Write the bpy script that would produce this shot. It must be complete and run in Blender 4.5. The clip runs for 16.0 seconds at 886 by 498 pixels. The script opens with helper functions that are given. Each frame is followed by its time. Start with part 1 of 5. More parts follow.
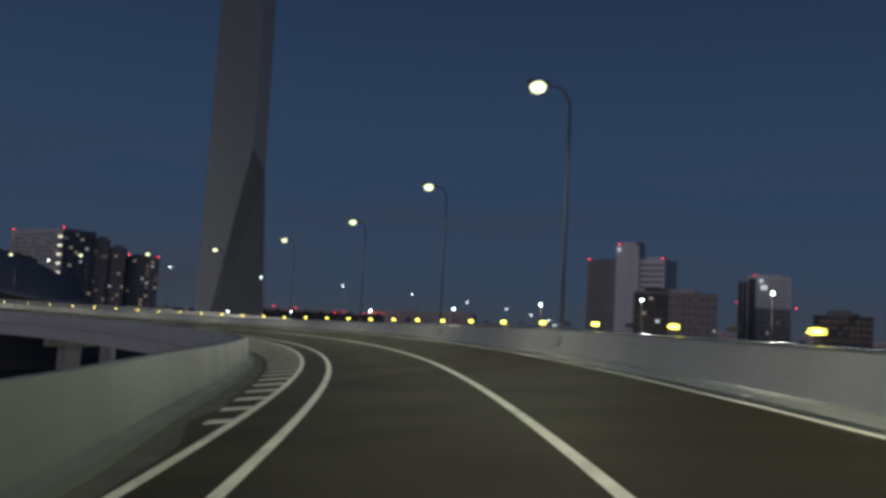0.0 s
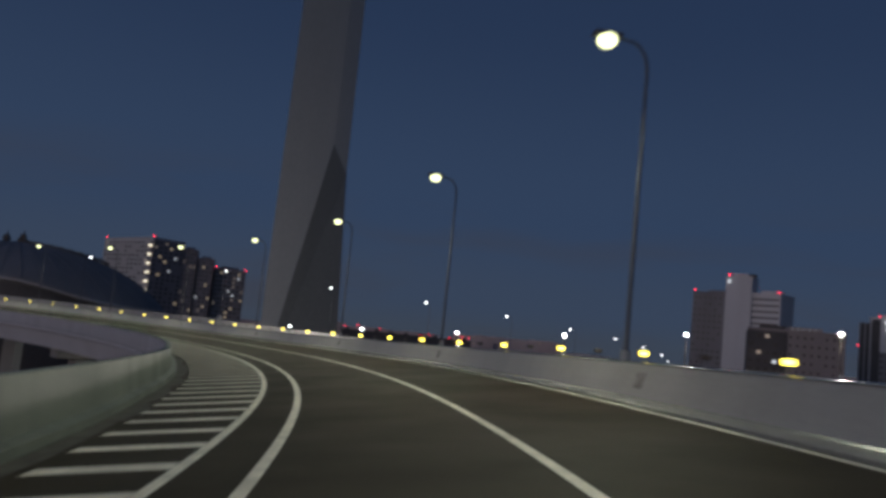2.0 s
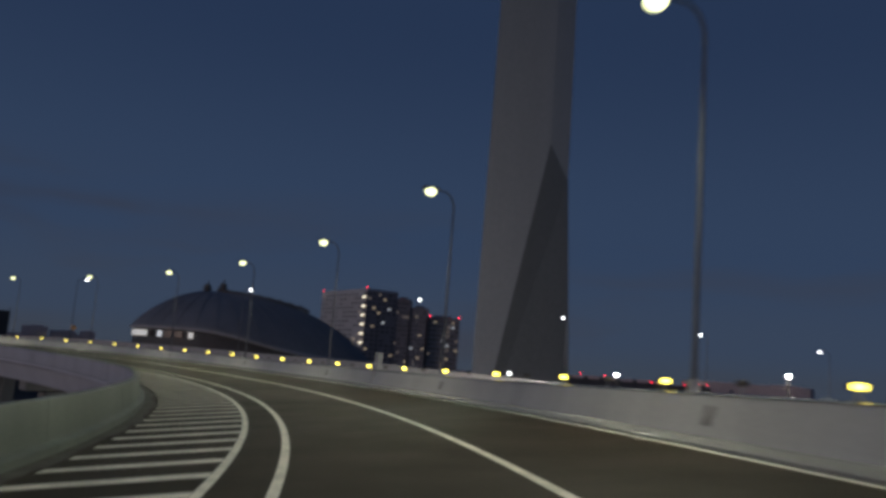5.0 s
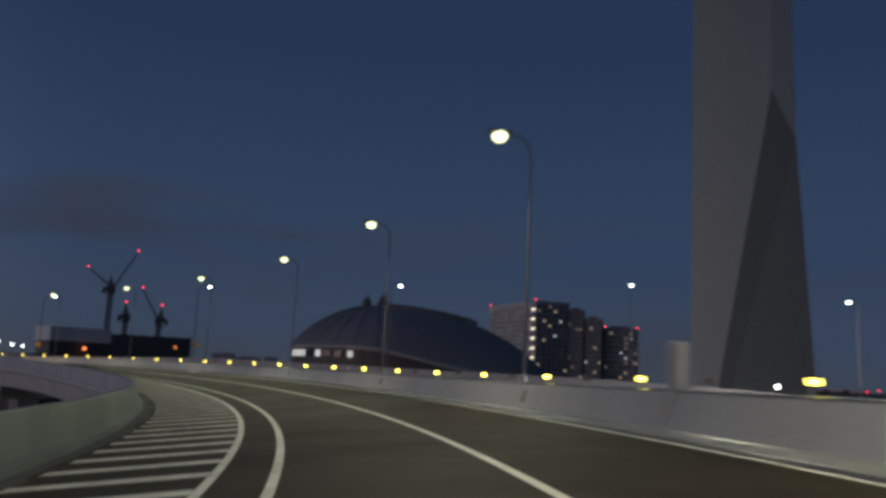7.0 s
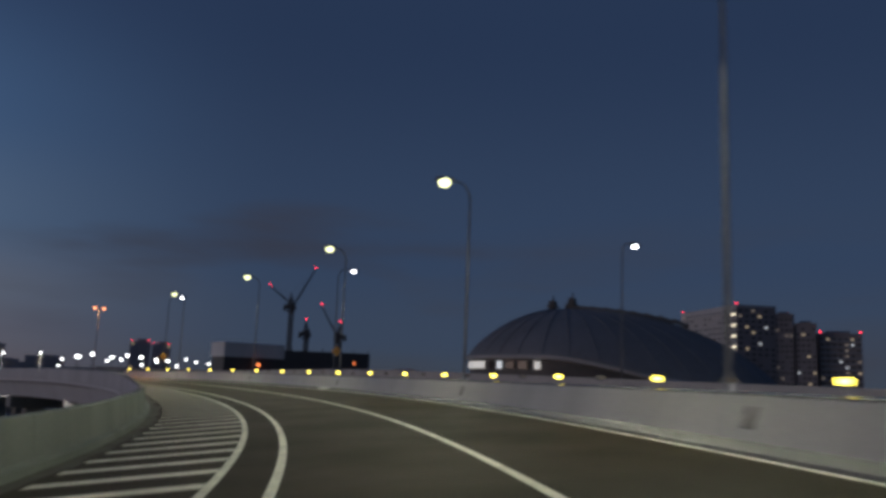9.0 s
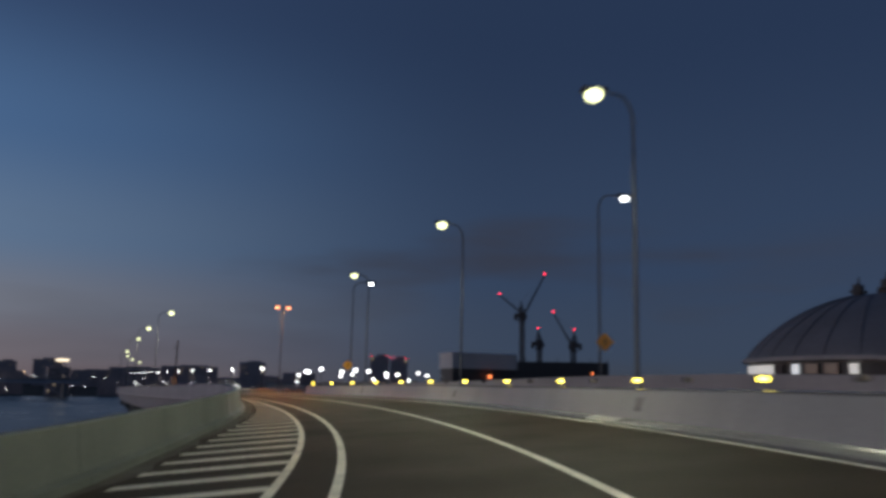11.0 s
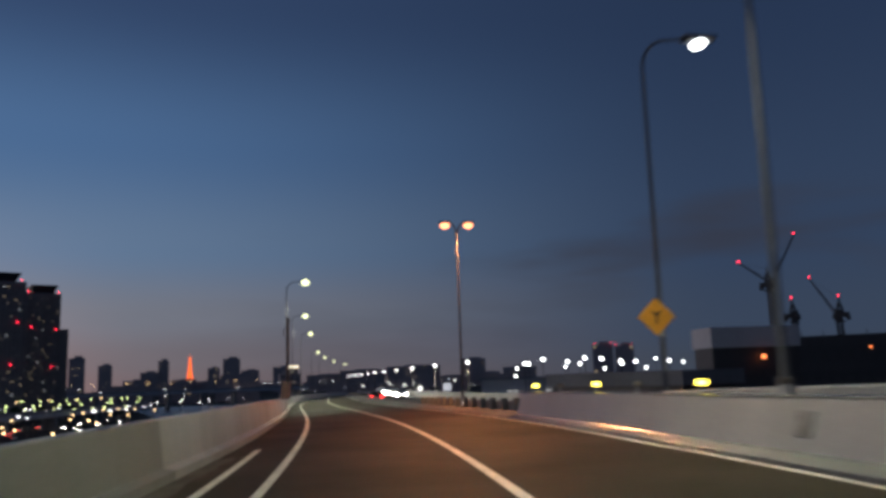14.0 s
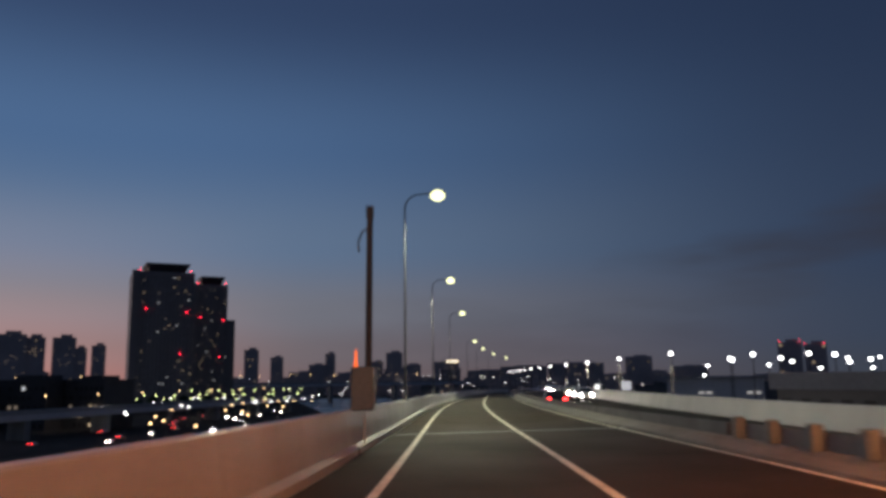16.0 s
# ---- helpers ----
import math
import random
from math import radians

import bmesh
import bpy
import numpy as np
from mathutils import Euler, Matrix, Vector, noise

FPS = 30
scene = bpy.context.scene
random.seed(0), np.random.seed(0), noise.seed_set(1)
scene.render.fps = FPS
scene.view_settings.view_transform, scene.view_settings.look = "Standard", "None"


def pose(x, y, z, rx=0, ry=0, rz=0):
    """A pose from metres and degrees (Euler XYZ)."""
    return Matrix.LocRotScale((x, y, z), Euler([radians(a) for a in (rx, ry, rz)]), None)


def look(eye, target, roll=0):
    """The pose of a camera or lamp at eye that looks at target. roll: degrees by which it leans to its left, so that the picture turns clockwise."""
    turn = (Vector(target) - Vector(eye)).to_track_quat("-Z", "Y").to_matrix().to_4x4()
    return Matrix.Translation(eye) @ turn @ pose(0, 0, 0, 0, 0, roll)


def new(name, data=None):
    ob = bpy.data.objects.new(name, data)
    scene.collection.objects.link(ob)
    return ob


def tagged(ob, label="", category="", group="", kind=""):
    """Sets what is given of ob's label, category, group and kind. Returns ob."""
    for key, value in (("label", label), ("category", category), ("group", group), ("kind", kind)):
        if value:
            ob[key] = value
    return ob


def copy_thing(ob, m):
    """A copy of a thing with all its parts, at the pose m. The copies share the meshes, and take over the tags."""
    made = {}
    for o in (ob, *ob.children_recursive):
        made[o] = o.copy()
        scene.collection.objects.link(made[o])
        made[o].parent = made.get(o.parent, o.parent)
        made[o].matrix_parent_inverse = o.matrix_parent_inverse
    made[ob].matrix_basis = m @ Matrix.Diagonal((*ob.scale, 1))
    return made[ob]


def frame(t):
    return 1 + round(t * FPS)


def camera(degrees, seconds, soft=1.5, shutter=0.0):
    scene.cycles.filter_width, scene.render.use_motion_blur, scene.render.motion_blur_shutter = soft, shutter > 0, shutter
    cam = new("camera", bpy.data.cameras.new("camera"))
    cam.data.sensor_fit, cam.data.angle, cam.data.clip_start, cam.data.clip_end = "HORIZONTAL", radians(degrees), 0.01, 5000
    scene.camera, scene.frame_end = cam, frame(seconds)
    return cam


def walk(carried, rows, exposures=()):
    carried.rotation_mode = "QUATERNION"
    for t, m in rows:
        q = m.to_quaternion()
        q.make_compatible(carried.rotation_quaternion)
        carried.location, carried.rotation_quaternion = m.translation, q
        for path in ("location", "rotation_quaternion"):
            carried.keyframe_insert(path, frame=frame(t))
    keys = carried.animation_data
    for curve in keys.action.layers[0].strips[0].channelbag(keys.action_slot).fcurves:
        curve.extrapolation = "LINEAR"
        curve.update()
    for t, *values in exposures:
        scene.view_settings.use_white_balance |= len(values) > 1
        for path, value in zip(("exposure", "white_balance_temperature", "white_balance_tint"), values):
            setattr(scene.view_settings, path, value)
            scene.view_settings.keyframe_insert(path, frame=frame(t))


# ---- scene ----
cam = camera(57.51, 16.0, soft=3.6, shutter=0.55)
PATH = [
    (0, 0.446, 0, 1.515, 94.879, -3.005, -0.705),
    (0.5, 0.216, 7.252, 1.47, 94.703, -3.331, 0.595),
    (1, -0.211, 14.499, 1.413, 95.318, -3.742, 1.79),
    (1.5, -0.904, 21.728, 1.338, 95.881, -4.438, 3.222),
    (2, -1.889, 28.926, 1.247, 96.246, -5.802, 5.379),
    (2.5, -3.075, 36.086, 1.154, 96.267, -6.929, 5.494),
    (3, -4.626, 43.161, 1.05, 96.702, -5.711, 6.837),
    (3.5, -6.501, 50.141, 0.942, 97.226, -4.244, 10.696),
    (4, -8.695, 57.008, 0.831, 98.281, -4.917, 14.506),
    (4.2, -9.643, 59.729, 0.79, 98.375, -4.959, 16),
    (4.7, -12.267, 66.446, 0.684, 98.346, -4.614, 18.918),
    (5.2, -15.239, 73.027, 0.576, 98.317, -4.269, 21.883),
    (5.7, -18.558, 79.453, 0.467, 98.288, -3.923, 24.89),
    (6.3, -23.001, 86.948, 0.353, 98.254, -3.509, 28.509),
    (6.5, -24.52, 89.464, 0.328, 98.37, -3.397, 29.733),
    (7, -28.741, 95.587, 0.26, 98.745, -2.761, 32.593),
    (7.5, -33.334, 101.599, 0.207, 98.44, -2.786, 35.679),
    (8, -38.389, 107.399, 0.156, 98.984, -2.02, 38.585),
    (8.2, -40.506, 109.676, 0.14, 99.094, -2.037, 39.718),
    (8.7, -46.129, 115.113, 0.096, 99.168, -2.128, 43.066),
    (9.2, -52.081, 120.289, 0.062, 99.243, -2.219, 46.403),
    (9.8, -59.649, 126.122, 0.044, 99.332, -2.327, 50.499),
    (10.3, -66.297, 130.633, 0.047, 99.406, -2.418, 53.993),
    (10.5, -69.024, 132.36, 0.055, 99.43, -2.461, 55.59),
    (11, -76.046, 136.406, 0.077, 99.522, -1.207, 61.425),
    (11.5, -83.311, 140.117, 0.109, 99.643, -0.521, 63.675),
    (12, -90.812, 143.461, 0.148, 99.885, -0.367, 66),
    (12.5, -98.567, 146.395, 0.189, 100.015, 0.134, 68.567),
    (13, -106.544, 149.004, 0.235, 99.878, 0.728, 71.191),
    (13.5, -114.733, 151.268, 0.28, 99.243, 2.132, 74.169),
    (14, -123.13, 153.098, 0.298, 99.036, 1.865, 76.825),
    (14.5, -131.712, 154.404, 0.278, 99.78, 1.67, 79.271),
    (15, -140.42, 155.345, 0.229, 99.446, 1.096, 81.981),
    (15.3, -145.689, 155.833, 0.186, 99.499, 0.043, 84.069),
    (15.5, -149.223, 156.101, 0.15, 99.402, 0.559, 85.905),
    (16, -158.113, 156.759, 0.036, 99.04, 0.649, 88.046),
]
walk(cam, [(r[0], pose(*r[1:])) for r in PATH], [(0, -0.04, 6350, 5), (1, 0.0, 6420, 8), (2.5, 0.0, 6480, 10), (6.5, 0.01, 6530, 10), (8, 0.03, 6560, 10), (10.5, 0.07, 6620, 10), (11.5, 0.07, 6640, 10), (12.3, 0.13, 6660, 10), (13.5, 0.08, 6620, 10), (14.6, 0.02, 6680, 11), (15.1, 0.01, 6860, 14), (15.5, 0.0, 6960, 16), (16, -0.07, 6840, 13)])

# ---- world and exposure ----
GROUND = -22.0
scene.view_settings.exposure = 0.0
world = bpy.data.worlds.new("dusk_sky")
scene.world = world
world.use_nodes = True
wn, wl = world.node_tree.nodes, world.node_tree.links
wn.clear()


def ramp_node(stops):
    n = wn.new("ShaderNodeValToRGB")
    n.color_ramp.interpolation = "EASE"
    while len(n.color_ramp.elements) < len(stops):
        n.color_ramp.elements.new(0.5)
    for e, (at, colour) in zip(n.color_ramp.elements, stops):
        e.position, e.color = at, (*colour, 1)
    return n


# after sunset: deep blue in the east, a rosy band low in the west; colours by height above the horizon
w_out, w_bg, w_co = wn.new("ShaderNodeOutputWorld"), wn.new("ShaderNodeBackground"), wn.new("ShaderNodeTexCoord")
w_sep = wn.new("ShaderNodeSeparateXYZ")
wl.new(w_co.outputs["Generated"], w_sep.inputs[0])
east = ramp_node([(0.0, (0.043, 0.057, 0.084)), (0.05, (0.038, 0.057, 0.098)), (0.16, (0.030, 0.052, 0.103)), (0.42, (0.019, 0.0355, 0.080)), (1.0, (0.018, 0.032, 0.075))])
west = ramp_node([(0.0, (0.2, 0.15, 0.16)), (0.03, (0.195, 0.168, 0.188)), (0.08, (0.19, 0.203, 0.248)), (0.16, (0.126, 0.2, 0.322)), (0.28, (0.072, 0.15, 0.303)), (0.44, (0.034, 0.066, 0.15)), (0.62, (0.02, 0.038, 0.09)), (1.0, (0.015, 0.028, 0.067))])
sunset = ramp_node([(0.0, (3.4, 2.2, 1.7)), (0.1, (2.4, 2.1, 2.1)), (0.26, (1.3, 1.4, 1.7)), (0.5, (0.2, 0.25, 0.34)), (1.0, (0.0, 0.0, 0.0))])
for node in (east, west, sunset):
    wl.new(w_sep.outputs["Z"], node.inputs["Fac"])
w_dot = wn.new("ShaderNodeVectorMath")
w_dot.operation = "DOT_PRODUCT"
w_dot.inputs[1].default_value = (-0.64, -0.77, 0.0)
wl.new(w_co.outputs["Generated"], w_dot.inputs[0])
w_fac = wn.new("ShaderNodeMapRange")
w_fac.interpolation_type = "SMOOTHSTEP"
w_fac.inputs["From Min"].default_value, w_fac.inputs["From Max"].default_value = 0.09, 0.95
wl.new(w_dot.outputs["Value"], w_fac.inputs["Value"])
w_mix = wn.new("ShaderNodeMix")
w_mix.data_type = "RGBA"
wl.new(w_fac.outputs["Result"], w_mix.inputs[0])
wl.new(east.outputs["Color"], w_mix.inputs[6])
wl.new(west.outputs["Color"], w_mix.inputs[7])
w_glow = wn.new("ShaderNodeMapRange")
w_glow.interpolation_type = "SMOOTHSTEP"
w_glow.inputs["From Min"].default_value, w_glow.inputs["From Max"].default_value = 0.925, 1.0
wl.new(w_dot.outputs["Value"], w_glow.inputs["Value"])
w_add = wn.new("ShaderNodeMix")
w_add.data_type, w_add.blend_type = "RGBA", "ADD"
wl.new(w_glow.outputs["Result"], w_add.inputs[0])
wl.new(w_mix.outputs[2], w_add.inputs[6])
wl.new(sunset.outputs["Color"], w_add.inputs[7])
# a wider rosy band that hugs the horizon on either side of the sunset
rosy = ramp_node([(0.0, (0.27, 0.07, 0.04)), (0.05, (0.18, 0.062, 0.038)), (0.12, (0.08, 0.045, 0.03)), (0.24, (0.0, 0.0, 0.0)), (1.0, (0.0, 0.0, 0.0))])
wl.new(w_sep.outputs["Z"], rosy.inputs["Fac"])
w_rose = wn.new("ShaderNodeMapRange")
w_rose.interpolation_type = "SMOOTHSTEP"
w_rose.inputs["From Min"].default_value, w_rose.inputs["From Max"].default_value = 0.72, 0.95
wl.new(w_dot.outputs["Value"], w_rose.inputs["Value"])
w_add2 = wn.new("ShaderNodeMix")
w_add2.data_type, w_add2.blend_type = "RGBA", "ADD"
wl.new(w_rose.outputs["Result"], w_add2.inputs[0])
wl.new(w_add.outputs[2], w_add2.inputs[6])
wl.new(rosy.outputs["Color"], w_add2.inputs[7])
# thin dark cloud banks low over the harbour
w_map = wn.new("ShaderNodeMapping")
w_map.inputs["Scale"].default_value = (1.7, 1.7, 9.0)
w_noise = wn.new("ShaderNodeTexNoise")
w_noise.inputs["Scale"].default_value, w_noise.inputs["Detail"].default_value = 1.5, 4
wl.new(w_co.outputs["Generated"], w_map.inputs["Vector"])
wl.new(w_map.outputs["Vector"], w_noise.inputs["Vector"])
w_cover = wn.new("ShaderNodeMapRange")
w_cover.inputs["From Min"].default_value, w_cover.inputs["From Max"].default_value, w_cover.inputs["To Max"].default_value = 0.50, 0.72, 0.55
wl.new(w_noise.outputs["Fac"], w_cover.inputs["Value"])
w_low = wn.new("ShaderNodeMapRange")
w_low.interpolation_type = "SMOOTHSTEP"
w_low.inputs["From Min"].default_value, w_low.inputs["From Max"].default_value = 0.24, 0.08
wl.new(w_sep.outputs["Z"], w_low.inputs["Value"])
w_mul = wn.new("ShaderNodeMath")
w_mul.operation = "MULTIPLY"
wl.new(w_cover.outputs["Result"], w_mul.inputs[0])
wl.new(w_low.outputs["Result"], w_mul.inputs[1])
w_cloud = wn.new("ShaderNodeMix")
w_cloud.data_type = "RGBA"
w_cloud.inputs[7].default_value = (0.045, 0.046, 0.058, 1)
w_away = wn.new("ShaderNodeMath")
w_away.operation = "SUBTRACT"
w_away.inputs[0].default_value = 1.0
w_away.use_clamp = True
wl.new(w_fac.outputs["Result"], w_away.inputs[1])
w_mul2 = wn.new("ShaderNodeMath")
w_mul2.operation = "MULTIPLY"
wl.new(w_mul.outputs[0], w_mul2.inputs[0])
wl.new(w_away.outputs[0], w_mul2.inputs[1])
wl.new(w_mul2.outputs[0], w_cloud.inputs[0])
wl.new(w_add2.outputs[2], w_cloud.inputs[6])
# one smoky bank of cloud low over the building site
w_bank_dir = wn.new("ShaderNodeVectorMath")
w_bank_dir.operation = "DOT_PRODUCT"
w_bank_dir.inputs[1].default_value = (-0.545, -0.839, 0.0)
wl.new(w_co.outputs["Generated"], w_bank_dir.inputs[0])
w_bank_uv = wn.new("ShaderNodeCombineXYZ")
wl.new(w_bank_dir.outputs["Value"], w_bank_uv.inputs["X"])
wl.new(w_sep.outputs["Z"], w_bank_uv.inputs["Y"])
w_bank_map = wn.new("ShaderNodeMapping")
w_bank_map.inputs["Location"].default_value = (0.0, -4.6, 0.0)
w_bank_map.inputs["Scale"].default_value = (5.6, 30.0, 1.0)
wl.new(w_bank_uv.outputs[0], w_bank_map.inputs["Vector"])
w_bank_len = wn.new("ShaderNodeVectorMath")
w_bank_len.operation = "LENGTH"
wl.new(w_bank_map.outputs["Vector"], w_bank_len.inputs[0])
w_bank_noise = wn.new("ShaderNodeMapRange")
w_bank_noise.inputs["From Min"].default_value, w_bank_noise.inputs["From Max"].default_value = 0.3, 0.7
w_bank_noise.inputs["To Min"].default_value, w_bank_noise.inputs["To Max"].default_value = 0.9, -0.5
wl.new(w_noise.outputs["Fac"], w_bank_noise.inputs["Value"])
w_bank_sum = wn.new("ShaderNodeMath")
w_bank_sum.operation = "ADD"
wl.new(w_bank_len.outputs["Value"], w_bank_sum.inputs[0])
wl.new(w_bank_noise.outputs["Result"], w_bank_sum.inputs[1])
w_bank = wn.new("ShaderNodeMapRange")
w_bank.interpolation_type = "SMOOTHSTEP"
w_bank.inputs["From Min"].default_value, w_bank.inputs["From Max"].default_value, w_bank.inputs["To Min"].default_value, w_bank.inputs["To Max"].default_value = 0.35, 1.5, 0.62, 0.0
wl.new(w_bank_sum.outputs[0], w_bank.inputs["Value"])
w_bank_side = wn.new("ShaderNodeVectorMath")
w_bank_side.operation = "DOT_PRODUCT"
w_bank_side.inputs[1].default_value = (-0.839, 0.545, 0.0)
wl.new(w_co.outputs["Generated"], w_bank_side.inputs[0])
w_bank_front = wn.new("ShaderNodeMath")
w_bank_front.operation = "GREATER_THAN"
w_bank_front.inputs[1].default_value = 0.3
wl.new(w_bank_side.outputs["Value"], w_bank_front.inputs[0])
w_bank_fac = wn.new("ShaderNodeMath")
w_bank_fac.operation = "MULTIPLY"
wl.new(w_bank.outputs["Result"], w_bank_fac.inputs[0])
wl.new(w_bank_front.outputs[0], w_bank_fac.inputs[1])
w_smoke = wn.new("ShaderNodeMix")
w_smoke.data_type = "RGBA"
w_smoke.inputs[7].default_value = (0.036, 0.036, 0.048, 1)
wl.new(w_bank_fac.outputs[0], w_smoke.inputs[0])
wl.new(w_cloud.outputs[2], w_smoke.inputs[6])
wl.new(w_smoke.outputs[2], w_bg.inputs["Color"])
w_bg.inputs["Strength"].default_value = 1.0
wl.new(w_bg.outputs["Background"], w_out.inputs["Surface"])


# ---- materials ----
def material(name, colour, rough=0.7, metal=0.0, vary=0.25, fine=8.0, coarse=0.5, bump=0.15, tint=None, streaks=False):
    """A surface with grain and stains at two sizes; fine and coarse are in cycles per metre."""
    m = bpy.data.materials.new(name)
    m.use_nodes = True
    n, l = m.node_tree.nodes, m.node_tree.links
    b = n["Principled BSDF"]
    co = n.new("ShaderNodeTexCoord")
    a = n.new("ShaderNodeTexNoise")
    a.inputs["Scale"].default_value, a.inputs["Detail"].default_value = fine, 6
    c = n.new("ShaderNodeTexNoise")
    c.inputs["Scale"].default_value, c.inputs["Detail"].default_value = coarse, 4
    if streaks:
        mp = n.new("ShaderNodeMapping")
        mp.inputs["Scale"].default_value = (1, 1, 0.12)
        l.new(co.outputs["Object"], mp.inputs["Vector"])
        l.new(mp.outputs["Vector"], c.inputs["Vector"])
    else:
        l.new(co.outputs["Object"], c.inputs["Vector"])
    l.new(co.outputs["Object"], a.inputs["Vector"])
    mix = n.new("ShaderNodeMix")
    mix.data_type = "RGBA"
    dark = tint or tuple(v * (1 - vary) for v in colour)
    mix.inputs[6].default_value = (*[v * (1 + 0.5 * vary) for v in colour], 1)
    mix.inputs[7].default_value = (*dark, 1)
    add = n.new("ShaderNodeMath")
    add.operation = "ADD"
    ra = n.new("ShaderNodeMapRange")
    ra.inputs["From Min"].default_value, ra.inputs["From Max"].default_value = 0.3, 0.7
    ra.inputs["To Max"].default_value = 0.5
    rc = n.new("ShaderNodeMapRange")
    rc.inputs["From Min"].default_value, rc.inputs["From Max"].default_value = 0.35, 0.7
    rc.inputs["To Max"].default_value = 0.5
    l.new(a.outputs["Fac"], ra.inputs["Value"])
    l.new(c.outputs["Fac"], rc.inputs["Value"])
    l.new(ra.outputs["Result"], add.inputs[0])
    l.new(rc.outputs["Result"], add.inputs[1])
    l.new(add.outputs[0], mix.inputs[0])
    l.new(mix.outputs[2], b.inputs["Base Color"])
    b.inputs["Metallic"].default_value = metal
    rr = n.new("ShaderNodeMapRange")
    rr.inputs["To Min"].default_value, rr.inputs["To Max"].default_value = max(0.03, rough - 0.12), min(1, rough + 0.12)
    l.new(c.outputs["Fac"], rr.inputs["Value"])
    l.new(rr.outputs["Result"], b.inputs["Roughness"])
    if bump:
        bp = n.new("ShaderNodeBump")
        bp.inputs["Strength"].default_value, bp.inputs["Distance"].default_value = bump, 0.02
        l.new(a.outputs["Fac"], bp.inputs["Height"])
        l.new(bp.outputs["Normal"], b.inputs["Normal"])
    return m


def glow(name, colour, strength):
    """The lit face of a lamp, a lit window or a beacon, and steel that glows as if floodlit."""
    m = bpy.data.materials.new(name)
    m.use_nodes = True
    n = m.node_tree.nodes
    b = n["Principled BSDF"]
    b.inputs["Base Color"].default_value = (*[0.8 * c for c in colour], 1)
    b.inputs["Roughness"].default_value = 0.3
    b.inputs["Emission Color"].default_value = (*colour, 1)
    b.inputs["Emission Strength"].default_value = strength
    return m


def glass(name, colour, rough=0.22):
    m = bpy.data.materials.new(name)
    m.use_nodes = True
    b = m.node_tree.nodes["Principled BSDF"]
    b.inputs["Base Color"].default_value = (*colour, 1)
    b.inputs["Roughness"].default_value = rough
    b.inputs["Specular IOR Level"].default_value = 0.4
    return m


ASPHALT = material("asphalt", (0.038, 0.0295, 0.0185), 0.7, vary=0.45, fine=40, coarse=0.35, bump=0.3)
ASPHALT.node_tree.nodes["Principled BSDF"].inputs["Specular IOR Level"].default_value = 0.12
GRIT = material("road_grit", (0.085, 0.08, 0.07), 0.95, vary=0.5, fine=9, coarse=1.3, bump=0.3, tint=(0.04, 0.037, 0.03))
PAINT = material("road_paint", (0.76, 0.71, 0.6), 0.55, vary=0.45, fine=13, coarse=1.6, bump=0.2)
CONCRETE = material("parapet_concrete", (0.355, 0.342, 0.334), 0.5, vary=0.18, fine=12, coarse=0.5, bump=0.15, streaks=True)
# inner parapet in three tones: lamp light and its green put into the colour
CONCRETE_DIM = material("dim_lit_parapet_concrete", (0.112, 0.126, 0.11), 0.62, vary=0.3, fine=10, coarse=0.4, bump=0.12, tint=(0.08, 0.092, 0.082), streaks=True)
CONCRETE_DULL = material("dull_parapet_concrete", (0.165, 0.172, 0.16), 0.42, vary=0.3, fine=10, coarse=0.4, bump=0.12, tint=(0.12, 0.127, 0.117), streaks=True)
CONCRETE_LIT = material("bright_lit_parapet_concrete", (0.32, 0.312, 0.3), 0.32, vary=0.28, fine=10, coarse=0.4, bump=0.12, streaks=True)
CONCRETE_DARK = material("pier_concrete", (0.28, 0.28, 0.27), 0.85, vary=0.3, fine=6, coarse=0.3, bump=0.2, streaks=True)
# same parapet's outer side, with the dusk sky's light put into a paler colour
FASCIA_LIT = material("sky_lit_fascia", (0.46, 0.46, 0.47), 0.6, vary=0.22, fine=6, coarse=0.3, bump=0.1, streaks=True)
GIRDER = material("painted_steel_girder", (0.58, 0.58, 0.60), 0.5, vary=0.15, fine=3, coarse=0.2, bump=0.03, streaks=True)
STEEL = material("galvanised_steel", (0.28, 0.29, 0.30), 0.45, 0.6, vary=0.25, fine=18, coarse=2, bump=0.05)
DARK_STEEL = material("dark_painted_steel", (0.06, 0.056, 0.056), 0.5, 0.2, vary=0.3, fine=12, coarse=1, bump=0.05)
LAND = material("ground_soil_and_paving", (0.066, 0.06, 0.053), 0.95, vary=0.5, fine=0.3, coarse=0.015, bump=0.1)
CHIMNEY = material("chimney_panels", (0.45, 0.44, 0.436), 0.6, vary=0.14, fine=1.2, coarse=0.06, bump=0.05, streaks=True)
# half the shaft's tone, for the cut face and the rim
CHIMNEY_CUT = material("chimney_darker_grey", (0.225, 0.22, 0.215), 0.6, vary=0.18, fine=1.2, coarse=0.06, bump=0.05, streaks=True)
ROOF_METAL = material("seamed_roof_metal", (0.175, 0.18, 0.192), 0.75, 0.0, vary=0.25, fine=1.5, coarse=0.08, bump=0.05)
WALL_LIGHT = material("pale_tile_wall", (0.66, 0.65, 0.64), 0.7, vary=0.18, fine=1.5, coarse=0.08, bump=0.03, streaks=True)
WALL_GREY = material("grey_tile_wall", (0.36, 0.35, 0.35), 0.7, vary=0.22, fine=1.5, coarse=0.08, bump=0.03, streaks=True)
WALL_BROWN = material("brown_tile_wall", (0.32, 0.275, 0.26), 0.7, vary=0.25, fine=1.5, coarse=0.08, bump=0.03, streaks=True)
# a grey between the tile wall and the dark cladding
WALL_MID = material("mid_grey_wall", (0.235, 0.228, 0.232), 0.75, vary=0.25, fine=1.5, coarse=0.08, bump=0.03, streaks=True)
